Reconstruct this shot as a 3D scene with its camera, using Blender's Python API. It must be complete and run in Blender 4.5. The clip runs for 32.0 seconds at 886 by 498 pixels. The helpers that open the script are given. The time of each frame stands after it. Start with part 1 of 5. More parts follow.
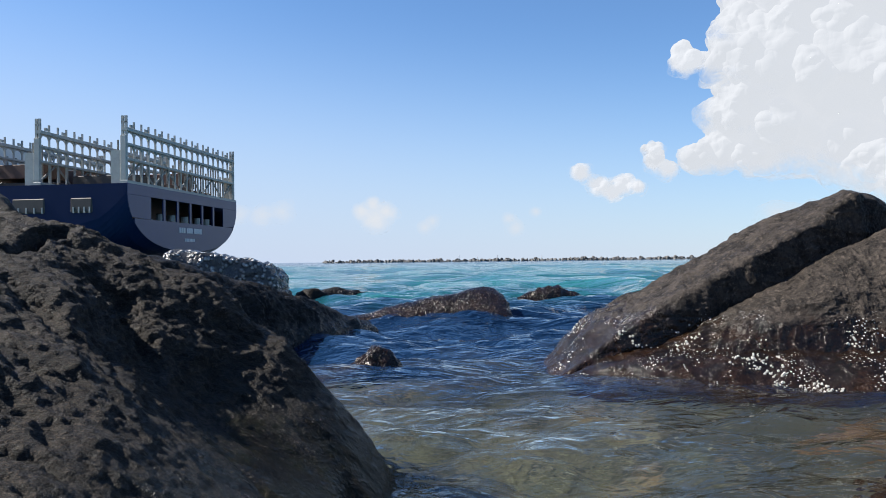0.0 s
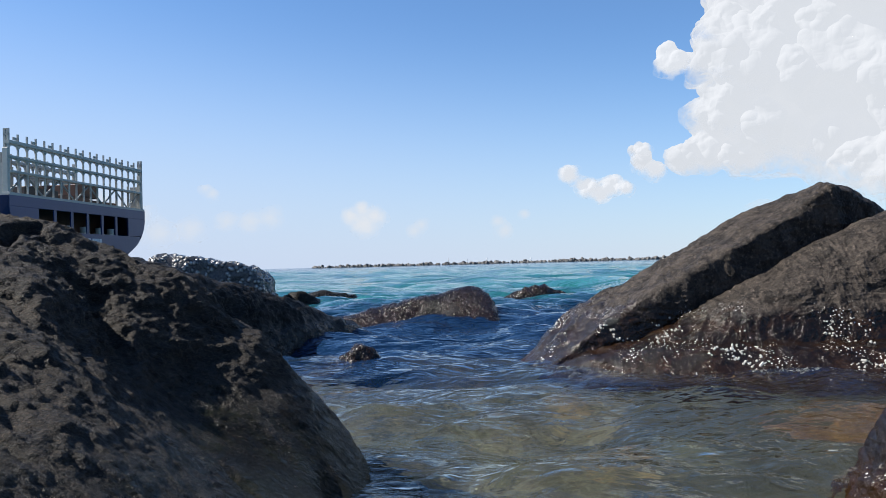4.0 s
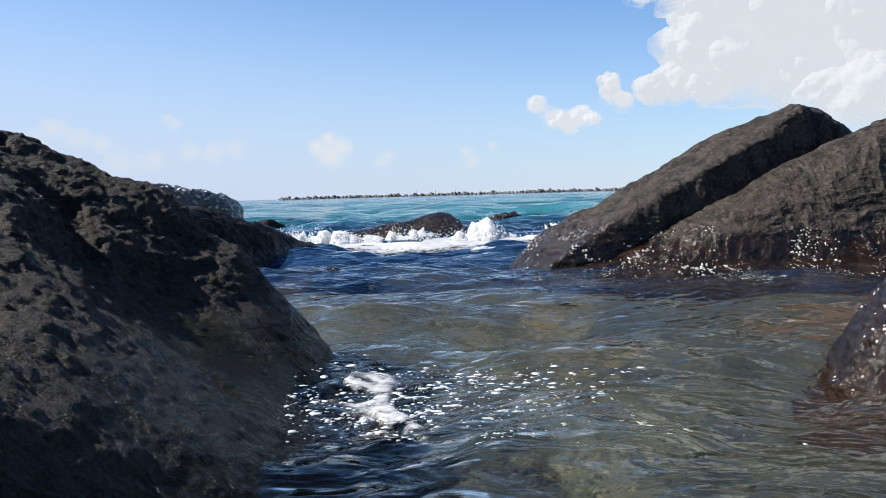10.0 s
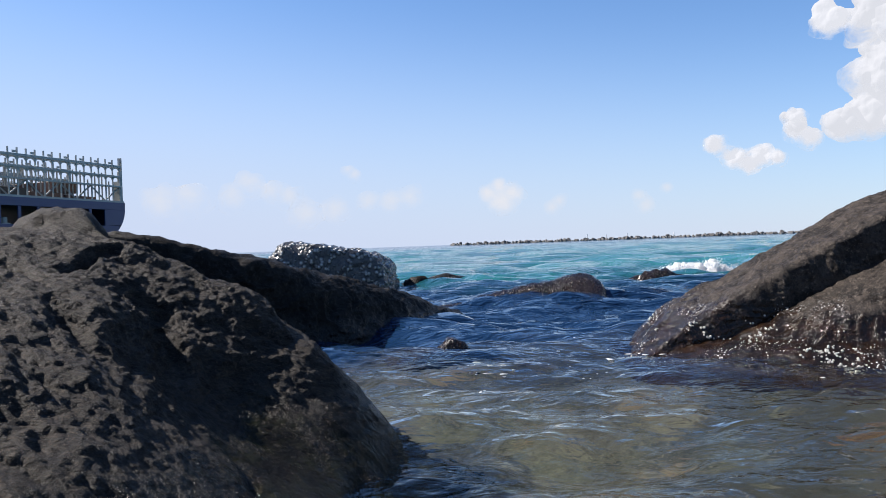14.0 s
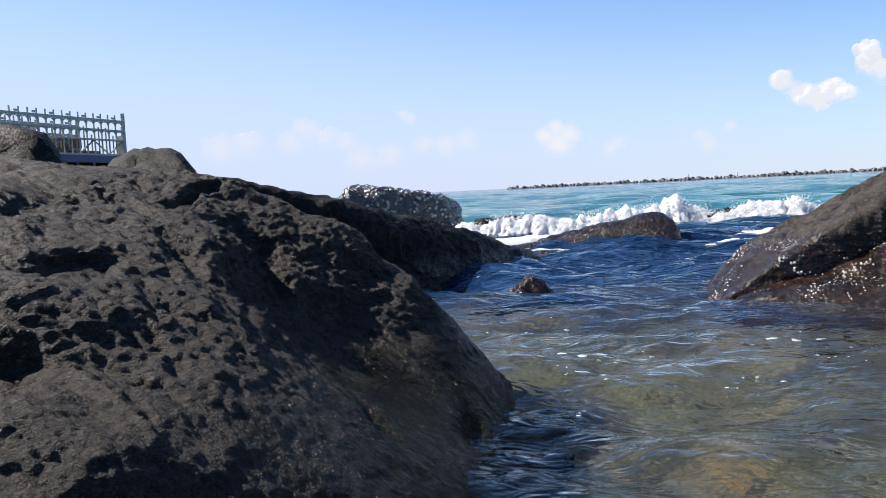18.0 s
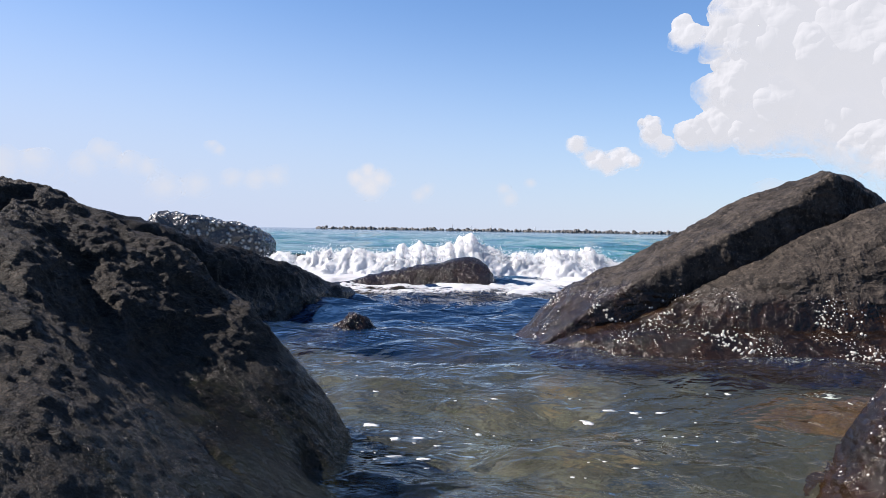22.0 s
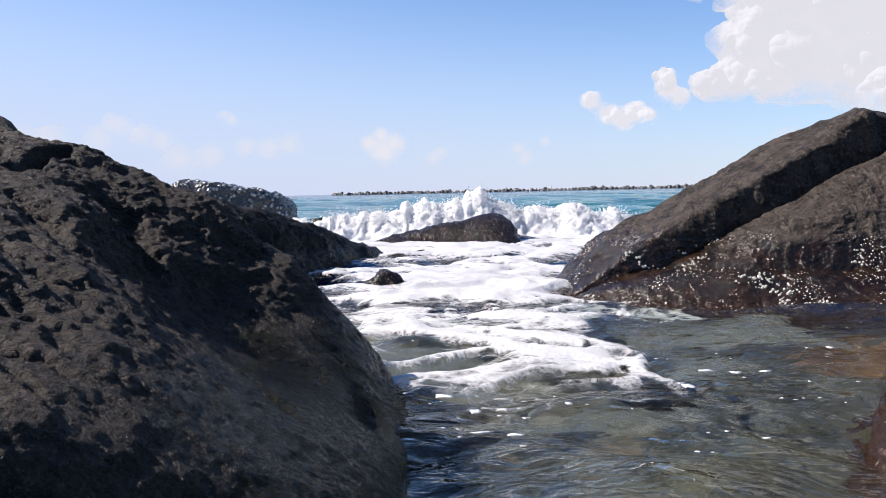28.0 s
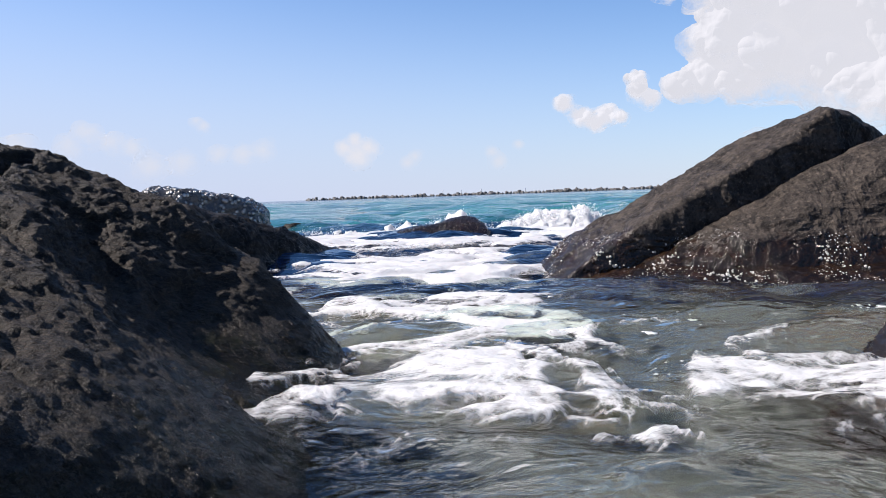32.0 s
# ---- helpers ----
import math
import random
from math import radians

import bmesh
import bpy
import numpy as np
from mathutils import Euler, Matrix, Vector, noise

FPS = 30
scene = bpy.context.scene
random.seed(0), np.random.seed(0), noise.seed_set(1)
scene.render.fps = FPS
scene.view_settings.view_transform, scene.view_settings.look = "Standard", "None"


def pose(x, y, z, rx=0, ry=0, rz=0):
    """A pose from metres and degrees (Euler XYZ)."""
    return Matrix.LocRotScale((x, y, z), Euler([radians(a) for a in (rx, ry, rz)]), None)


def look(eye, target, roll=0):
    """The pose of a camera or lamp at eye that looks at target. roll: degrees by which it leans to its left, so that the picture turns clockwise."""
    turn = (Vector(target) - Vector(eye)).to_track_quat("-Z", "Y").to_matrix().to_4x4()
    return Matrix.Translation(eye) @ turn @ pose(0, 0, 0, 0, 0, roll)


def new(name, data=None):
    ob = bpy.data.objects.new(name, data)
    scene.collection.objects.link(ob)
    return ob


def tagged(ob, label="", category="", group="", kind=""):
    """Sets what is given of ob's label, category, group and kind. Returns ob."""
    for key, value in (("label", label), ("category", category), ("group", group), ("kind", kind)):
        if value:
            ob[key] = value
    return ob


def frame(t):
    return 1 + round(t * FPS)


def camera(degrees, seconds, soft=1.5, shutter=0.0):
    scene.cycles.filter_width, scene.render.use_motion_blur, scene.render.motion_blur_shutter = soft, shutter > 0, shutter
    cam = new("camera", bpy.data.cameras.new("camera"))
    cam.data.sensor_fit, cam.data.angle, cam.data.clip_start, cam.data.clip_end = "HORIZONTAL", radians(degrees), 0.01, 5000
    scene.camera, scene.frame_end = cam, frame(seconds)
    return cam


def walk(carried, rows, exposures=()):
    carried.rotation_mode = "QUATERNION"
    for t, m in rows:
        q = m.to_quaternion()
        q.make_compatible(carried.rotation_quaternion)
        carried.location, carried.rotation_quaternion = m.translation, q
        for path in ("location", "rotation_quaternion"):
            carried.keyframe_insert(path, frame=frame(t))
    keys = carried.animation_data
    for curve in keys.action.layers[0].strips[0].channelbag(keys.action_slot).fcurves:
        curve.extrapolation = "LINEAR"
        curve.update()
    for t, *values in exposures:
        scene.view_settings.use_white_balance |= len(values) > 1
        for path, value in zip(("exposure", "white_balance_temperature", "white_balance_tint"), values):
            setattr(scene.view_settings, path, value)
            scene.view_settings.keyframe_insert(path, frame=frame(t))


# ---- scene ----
cam = camera(57.7, 32.0, soft=0.9)
# seconds, x, y, z, yaw, pitch, roll of the hand-held camera; z = 0 is the mean sea level
PATH = [
    (0, 0.000, 0.000, 0.560, 0.02, 0.85, -0.66),
    (0.5, -0.001, -0.003, 0.555, 0.01, 0.49, -1.13),
    (1, 0.021, -0.017, 0.557, -1.16, 1.37, -1.37),
    (1.5, 0.029, -0.026, 0.548, -1.84, 1.26, -0.66),
    (2, 0.021, -0.029, 0.532, -2.06, 0.52, -0.06),
    (2.5, 0.027, -0.038, 0.535, -1.93, 0.89, -0.77),
    (3, 0.034, -0.019, 0.527, -0.97, 0.69, -2.42),
    (3.5, 0.048, -0.018, 0.522, -0.80, 1.09, -1.87),
    (5.5, 0.020, -0.035, 0.525, -0.58, 1.04, -1.13),
    (6, 0.011, -0.045, 0.545, 0.38, 1.83, -0.95),
    (6.5, 0.006, -0.036, 0.529, -0.50, 1.23, -0.93),
    (7, 0.022, -0.030, 0.543, -1.51, 1.61, -1.55),
    (7.5, 0.012, -0.005, 0.536, -0.35, 2.24, -1.58),
    (8, 0.007, 0.001, 0.532, -0.12, 1.67, -1.65),
    (8.5, 0.027, 0.003, 0.525, -1.47, 0.62, -1.56),
    (9, 0.036, 0.006, 0.503, -3.19, -1.32, -1.86),
    (9.5, 0.020, -0.015, 0.491, -2.74, -2.17, -1.14),
    (10, 0.014, -0.004, 0.469, -2.88, -3.86, -1.62),
    (10.5, 0.012, -0.005, 0.462, -3.06, -3.12, -1.07),
    (11, 0.025, -0.028, 0.477, -2.97, -1.60, -1.50),
    (11.5, 0.014, -0.067, 0.492, -1.86, -0.31, -0.43),
    (12, 0.052, -0.095, 0.513, 2.68, 1.67, -2.92),
    (12.5, 0.209, -0.080, 0.561, -3.15, 0.38, -2.48),
    (13, 0.328, -0.043, 0.617, 4.96, -1.15, -4.63),
    (13.5, 0.351, -0.057, 0.633, 7.98, 0.15, -3.17),
    (15.5, 0.287, -0.102, 0.610, 10.17, -2.58, -1.41),
    (16, 0.272, -0.098, 0.614, 10.72, -2.83, -2.04),
    (16.5, 0.252, -0.072, 0.596, 11.53, -3.81, -2.67),
    (17, 0.248, -0.081, 0.599, 12.26, -3.63, -2.74),
    (17.5, 0.227, -0.085, 0.606, 12.56, -4.08, -2.70),
    (18, 0.212, -0.070, 0.598, 13.31, -4.07, -2.89),
    (18.5, 0.201, -0.076, 0.605, 13.31, -2.39, -3.58),
    (19, 0.166, -0.056, 0.603, 15.90, -1.05, -3.42),
    (19.5, 0.144, -0.042, 0.616, 18.42, 0.40, -2.45),
    (20, 0.135, -0.027, 0.611, 17.00, 0.52, -1.62),
    (20.5, 0.136, -0.023, 0.595, 14.04, -0.60, -2.09),
    (21, 0.153, -0.013, 0.591, 5.39, -1.82, -0.91),
    (21.5, 0.111, -0.014, 0.573, 0.04, -1.62, 0.32),
    (22, 0.084, -0.023, 0.565, -0.46, -1.36, 0.94),
    (22.5, 0.070, -0.019, 0.563, -0.46, -0.92, 0.07),
    (23, 0.059, -0.016, 0.566, 0.26, -0.54, 0.03),
    (23.5, 0.057, -0.022, 0.560, 0.87, -0.97, -1.09),
    (24, 0.045, -0.009, 0.549, 1.44, -2.08, -1.61),
    (24.5, 0.052, -0.007, 0.536, 1.50, -3.20, -2.45),
    (26.5, 0.049, 0.002, 0.498, 1.05, -4.46, -2.30),
    (27, 0.037, 0.003, 0.508, 2.63, -3.32, -3.03),
    (27.5, 0.030, -0.006, 0.518, 1.86, -3.22, -1.33),
    (28, 0.013, -0.002, 0.516, 0.76, -4.04, -1.26),
    (28.5, 0.014, 0.003, 0.509, 0.78, -4.57, -1.53),
    (29, 0.020, 0.004, 0.510, 1.11, -4.50, -2.29),
    (29.5, 0.038, 0.014, 0.505, 1.25, -4.55, -3.16),
    (30, 0.034, 0.004, 0.500, -0.15, -4.26, -2.04),
    (30.5, 0.038, -0.007, 0.507, -0.12, -4.21, -1.81),
    (31, 0.027, -0.015, 0.503, -0.01, -4.25, -1.54),
    (31.5, 0.017, -0.008, 0.505, -0.95, -3.83, -1.30),
    (32, 0.033, -0.004, 0.507, -0.99, -3.81, -2.00),
]
EXPOSURE = [(0, 1.0, 6500, 10), (11, 1.0, 6500, 10), (13, 1.0, 6550, 14), (15.5, 1.1, 6550, 12), (18, 1.15, 6600, 13), (19, 1.2, 6650, 16), (20, 1.2, 6650, 16), (21.5, 1.0, 6600, 15), (24, 1.0, 6600, 15), (27, 1.05, 6650, 17), (32, 1.0, 6600, 16)]
walk(cam, [(t, pose(x, y, z, 90 + pitch, 0, yaw) @ pose(0, 0, 0, 0, 0, roll)) for t, x, y, z, yaw, pitch, roll in PATH], EXPOSURE)

# ---------------------------------------------------------------- light
SUN_AT = Vector((-0.70, 0.05, 0.70)).normalized()
world = bpy.data.worlds.new("sky")
scene.world = world
world.use_nodes = True
wn = world.node_tree
sky = wn.nodes.new("ShaderNodeTexSky")
sky.sky_type, sky.sun_disc = "NISHITA", False
sky.sun_elevation, sky.sun_rotation = math.asin(SUN_AT.z), math.atan2(SUN_AT.x, SUN_AT.y)
sky.air_density, sky.dust_density, sky.ozone_density = 1.0, 0.0, 3.0
# humid sea air: the sky pales evenly towards the horizon all round
way = wn.nodes.new("ShaderNodeTexCoord")
up = wn.nodes.new("ShaderNodeSeparateXYZ")
wn.links.new(way.outputs["Generated"], up.inputs[0])
fade = wn.nodes.new("ShaderNodeMapRange")
fade.interpolation_type = "SMOOTHERSTEP"
sunward = wn.nodes.new("ShaderNodeMath")
sunward.operation = "MULTIPLY_ADD"  # paler towards the sun's side
sunward.inputs[1].default_value = 0.14
wn.links.new(up.outputs[0], sunward.inputs[0])
wn.links.new(up.outputs[2], sunward.inputs[2])
wn.links.new(sunward.outputs[0], fade.inputs[0])
for slot, value in zip((1, 2, 3, 4), (-0.12, 0.35, 1.0, 0.0)):
    fade.inputs[slot].default_value = value
blue = wn.nodes.new("ShaderNodeMix")
blue.data_type, blue.blend_type = "RGBA", "MULTIPLY"
blue.inputs[0].default_value = 1.0
blue.inputs[7].default_value = (0.83, 1.06, 1.29, 1)
wn.links.new(sky.outputs[0], blue.inputs[6])
haze = wn.nodes.new("ShaderNodeMix")
haze.data_type = "RGBA"
wn.links.new(fade.outputs[0], haze.inputs[0])
wn.links.new(blue.outputs[2], haze.inputs[6])
haze.inputs[7].default_value = (4.7, 5.5, 7.1, 1)
wn.links.new(haze.outputs[2], wn.nodes["Background"].inputs[0])
wn.nodes["Background"].inputs[1].default_value = 0.062
sun = new("sun", bpy.data.lights.new("sun", "SUN"))
sun.data.energy, sun.data.angle, sun.data.color = 5.0, radians(0.53), (1.0, 0.95, 0.87)
sun.matrix_world = look(SUN_AT * 50, (0, 0, 0))


# ---------------------------------------------------------------- materials
class Mat:
    """A node material with a Principled shader and short ways to add nodes."""

    def __init__(self, name, **values):
        self.m = bpy.data.materials.new(name)
        self.m.use_nodes = True
        self.t = self.m.node_tree
        self.p = self.t.nodes["Principled BSDF"]
        for key, value in values.items():
            self.p.inputs[key.replace("_", " ")].default_value = value

    def node(self, kind, **attrs):
        n = self.t.nodes.new("ShaderNode" + kind)
        for key, value in attrs.items():
            setattr(n, key, value)
        return n

    def link(self, a, b):
        self.t.links.new(a, b)

    def put(self, socket, value):
        if hasattr(value, "is_linked"):
            self.link(value, socket)
        else:
            socket.default_value = value

    def where(self, scale=(1, 1, 1), turn=(0, 0, 0), world=True):
        c = self.node("NewGeometry").outputs["Position"] if world else self.node("TexCoord").outputs["Object"]
        m = self.node("Mapping")
        m.inputs["Scale"].default_value = scale
        m.inputs["Rotation"].default_value = [radians(a) for a in turn]
        self.link(c, m.inputs[0])
        return m.outputs[0]

    def noise(self, at, scale, detail=6, rough=0.6, twist=0.0):
        n = self.node("TexNoise")
        n.inputs["Scale"].default_value, n.inputs["Detail"].default_value = scale, detail
        n.inputs["Roughness"].default_value, n.inputs["Distortion"].default_value = rough, twist
        self.link(at, n.inputs["Vector"])
        return n.outputs["Fac"]

    def cells(self, at, scale, feature="F1", random=1.0):
        n = self.node("TexVoronoi", feature=feature)
        n.inputs["Scale"].default_value, n.inputs["Randomness"].default_value = scale, random
        self.link(at, n.inputs["Vector"])
        return n.outputs["Distance"]

    def range(self, value, a, b, lo=0.0, hi=1.0):
        n = self.node("MapRange", interpolation_type="SMOOTHSTEP")
        self.link(value, n.inputs[0])
        for k, v in zip((1, 2, 3, 4), (a, b, lo, hi)):
            n.inputs[k].default_value = v
        return n.outputs[0]

    def math(self, op, a, b=0.0):
        n = self.node("Math", operation=op)
        self.put(n.inputs[0], a)
        self.put(n.inputs[1], b)
        return n.outputs[0]

    def mix(self, fac, a, b):
        n = self.node("Mix", data_type="RGBA")
        for socket, value in ((n.inputs[0], fac), (n.inputs[6], a), (n.inputs[7], b)):
            if isinstance(value, tuple):
                value = (*value, 1.0) if len(value) == 3 else value
            self.put(socket, value)
        return n.outputs[2]

    def axis(self, vector, which):
        n = self.node("SeparateXYZ")
        self.link(vector, n.inputs[0])
        return n.outputs[which]

    def bump(self, height, strength, distance, under=None):
        n = self.node("Bump")
        n.inputs["Strength"].default_value, n.inputs["Distance"].default_value = strength, distance
        self.link(height, n.inputs["Height"])
        if under is not None:
            self.link(under, n.inputs["Normal"])
        self.link(n.outputs[0], self.p.inputs["Normal"])
        return n.outputs[0]


def basalt(name, dark, light, tint, wet_top, wet_dark=0.45, weed=None, grain=1.0, wet_rough=0.16, relief=1.0, flake=(1, 1, 1), dip=(0, 0, 0), dry_gloss=0.3, shells_glints=0.0, cavity_shade=0.85, blotch=0.0, knobs=0.8, crusted=1.0, wet_gloss=0.3, dry_sheen=0.42, crest_highlight=2.2, glint_specks=0.0):
    """Dark volcanic rock: mottled and grainy, with highlights and cavity shade in its colour, wet and smoother below
    wet_top, with an optional weed tint there.
    flake, dip: how far the grain is drawn out into flakes, and how these lie."""
    k = Mat(name)
    at = k.where()
    lie = k.where(flake, dip)
    big = k.noise(at, 2.2, 5, 0.6, 0.4)
    mid = k.noise(lie, 11 * grain, 8, 0.7, 0.3)
    fine = k.noise(lie, 55 * grain, 6, 0.75, 0.2)
    speck = k.noise(at, 150 * grain, 2, 0.6)
    c = k.mix(k.range(mid, 0.40, 0.62), dark, light)
    c = k.mix(k.range(big, 0.45, 0.7, 0.0, 0.75), c, tint)
    # painted highlights: high spots of the bump noise take a lighter colour
    c = k.mix(k.range(fine, 0.53, 0.66, 0.0, 0.9), c, tuple(min(0.5, v * crest_highlight) for v in light))
    # shade put into the colour: low spots of both bump noises are darkened
    c = k.mix(k.range(fine, 0.46, 0.36, 0.0, cavity_shade), c, tuple(v * 0.35 for v in dark))
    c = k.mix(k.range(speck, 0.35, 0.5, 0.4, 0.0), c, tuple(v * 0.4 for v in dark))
    if glint_specks:
        # pale specks painted in place of the rock's sparkling glints
        c = k.mix(k.range(speck, 0.57, 0.66, 0.0, glint_specks), c, tuple(min(0.5, v * 5.0) for v in light))
    if blotch:
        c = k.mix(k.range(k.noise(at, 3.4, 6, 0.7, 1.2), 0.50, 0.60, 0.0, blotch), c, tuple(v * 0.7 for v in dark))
    height = k.axis(at, 2)
    edge = k.math("ADD", height, k.math("MULTIPLY", k.math("SUBTRACT", k.noise(at, 5, 6, 0.65), 0.5), 0.5))
    wet = k.range(edge, wet_top - 0.10, wet_top + 0.06, 1.0, 0.0)
    soaked = k.mix(wet_dark, c, (0.0, 0.0, 0.0))
    soaked = k.mix(k.range(height, 0.03, -0.10, 0.0, 0.85), soaked, weed or (0.012, 0.009, 0.006))
    if weed:
        soaked = k.mix(k.range(k.noise(at, 9, 7, 0.7), 0.4, 0.66, 0.15, 0.9), soaked, weed)
    # white dots in the splash zone: barnacles, shell grit and painted wet glints
    grit_glints = k.math("MULTIPLY", k.range(k.math("ADD", k.cells(at, 62), k.math("MULTIPLY", k.noise(at, 90, 2), 0.3)), 0.30, 0.44, 1.0, 0.0), k.range(k.noise(at, 4.5, 5, 0.65), 0.51, 0.58))
    grit_glints = k.math("MULTIPLY", grit_glints, k.range(height, -0.12, 0.0))
    if shells_glints:
        soaked = k.mix(k.math("MULTIPLY", grit_glints, shells_glints), soaked, (0.60, 0.60, 0.58))
    k.link(k.mix(wet, c, soaked), k.p.inputs["Base Color"])
    dry_rough = k.range(speck, 0.35, 0.65, dry_sheen, dry_sheen + 0.4)
    r = k.node("Mix", data_type="FLOAT")
    k.link(wet, r.inputs[0])
    k.link(dry_rough, r.inputs[2])
    k.link(k.range(fine, 0.35, 0.65, wet_rough, wet_rough + 0.2), r.inputs[3])
    k.link(r.outputs[0], k.p.inputs["Roughness"])
    g = k.node("Mix", data_type="FLOAT")
    k.link(wet, g.inputs[0])
    g.inputs[2].default_value, g.inputs[3].default_value = dry_gloss, wet_gloss
    k.link(g.outputs[0], k.p.inputs["Specular IOR Level"])
    pits = k.math("MULTIPLY", k.noise(lie, 25 * grain, 4, 0.6, 1.5), 0.5)
    grains = k.math("ADD", k.math("MULTIPLY", fine, 0.7), k.math("ADD", k.math("MULTIPLY", mid, knobs), pits))
    b = k.bump(k.math("MULTIPLY", grains, k.range(wet, 0.0, 1.0, 1.0, 0.35)), 1.0, 0.021 * relief / grain)
    b = k.bump(k.math("MULTIPLY", speck, k.range(wet, 0.0, 1.0, 1.0, 0.15)), 0.8, 0.004 * relief / grain, b)
    # crust of weed and small shells in the splash zone
    b = k.bump(k.math("MULTIPLY", k.noise(at, 26, 2, 0.5, 0.5), wet), 1.0, 0.030 * crusted, b)
    k.bump(k.math("MULTIPLY", k.noise(at, 75, 2, 0.5), wet), 1.0, 0.010 * crusted, b)
    return k.m


def scaly(name):
    """Sea-worn rock crusted all over with limpets and small mussels."""
    k = Mat(name)
    at = k.where()
    cell = k.cells(at, 15)
    mid = k.noise(at, 20, 6, 0.7)
    c = k.mix(k.range(cell, 0.1, 0.55), (0.66, 0.65, 0.62), (0.04, 0.04, 0.041))
    k.link(k.mix(k.range(mid, 0.55, 0.7, 0, 0.5), c, (0.12, 0.115, 0.10)), k.p.inputs["Base Color"])
    k.link(k.range(mid, 0.3, 0.7, 0.16, 0.4), k.p.inputs["Roughness"])
    b = k.bump(k.range(cell, 0.0, 0.6, 1.0, 0.0), 1.0, 0.07)
    k.bump(mid, 0.6, 0.02, b)
    return k.m


def plain(name, colour, rough, metal=0.0, grain=30.0, wear=0.25, bump=0.0):
    """Paint or steel with faint blotches."""
    k = Mat(name, Roughness=rough, Metallic=metal)
    at = k.where(world=False)
    n = k.noise(at, grain, 5, 0.6)
    big = k.noise(at, grain * 0.13, 4, 0.6)
    c = k.mix(k.range(n, 0.35, 0.75, 0, wear), colour, tuple(v * 0.55 for v in colour[:3]))
    k.link(k.mix(k.range(big, 0.4, 0.7, 0, wear), c, tuple(min(1, v * 1.35) for v in colour[:3])), k.p.inputs["Base Color"])
    if bump:
        k.bump(n, 0.5, bump)
    return k.m


def sea_material():
    """Clear over the shallows, blue in the channel and turquoise over the sand further out."""
    k = Mat("sea_water", Roughness=0.03, IOR=1.333)
    at = k.where()
    far = k.axis(at, 1)
    wander = k.math("MULTIPLY", k.math("SUBTRACT", k.noise(at, 0.75, 5, 0.62, 0.6), 0.5), 5.4)
    d = k.math("ADD", far, wander)
    streak = k.noise(k.where((0.05, 0.35, 1)), 1.0, 5, 0.6)
    out = k.mix(k.range(streak, 0.35, 0.65), (0.0055, 0.058, 0.073), (0.018, 0.125, 0.132))
    out = k.mix(k.range(d, 45, 260), out, (0.004, 0.040, 0.070))
    k.link(k.mix(k.range(d, 8.5, 14.0), (0.0042, 0.017, 0.047), out), k.p.inputs["Base Color"])
    ripple = k.noise(k.where((1.0, 1.6, 1)), 6.5, 2.5, 0.5, 0.6)
    small = k.noise(k.where((1.0, 1.4, 1)), 24, 1.5, 0.5, 0.6)
    chop = k.noise(k.where((0.35, 1.0, 1)), 1.5, 5, 0.6, 0.5)
    b = k.bump(ripple, 1.0, 0.034)
    b = k.bump(small, 1.0, 0.0036, b)
    b = k.bump(k.math("MULTIPLY", chop, k.range(far, 2.5, 7.0, 0.08, 1.0)), 0.9, 0.36, b)
    clear = k.node("BsdfRefraction")
    clear.inputs["IOR"].default_value, clear.inputs["Roughness"].default_value = 1.333, 0.0
    clear.inputs[0].default_value = (0.72, 0.80, 0.76, 1)
    k.link(b, clear.inputs["Normal"])
    gloss = k.node("BsdfGlossy")
    gloss.inputs["Roughness"].default_value = 0.03
    k.link(b, gloss.inputs["Normal"])
    fresnel = k.node("Fresnel")
    fresnel.inputs[0].default_value = 1.36
    k.link(b, fresnel.inputs["Normal"])
    shallow = k.node("MixShader")
    k.link(fresnel.outputs[0], shallow.inputs[0])
    k.link(clear.outputs[0], shallow.inputs[1])
    k.link(gloss.outputs[0], shallow.inputs[2])
    both = k.node("MixShader")
    k.link(k.range(d, 2.7, 5.8), both.inputs[0])
    k.link(shallow.outputs[0], both.inputs[1])
    k.link(k.p.outputs[0], both.inputs[2])
    k.link(both.outputs[0], k.t.nodes["Material Output"].inputs[0])
    return k.m


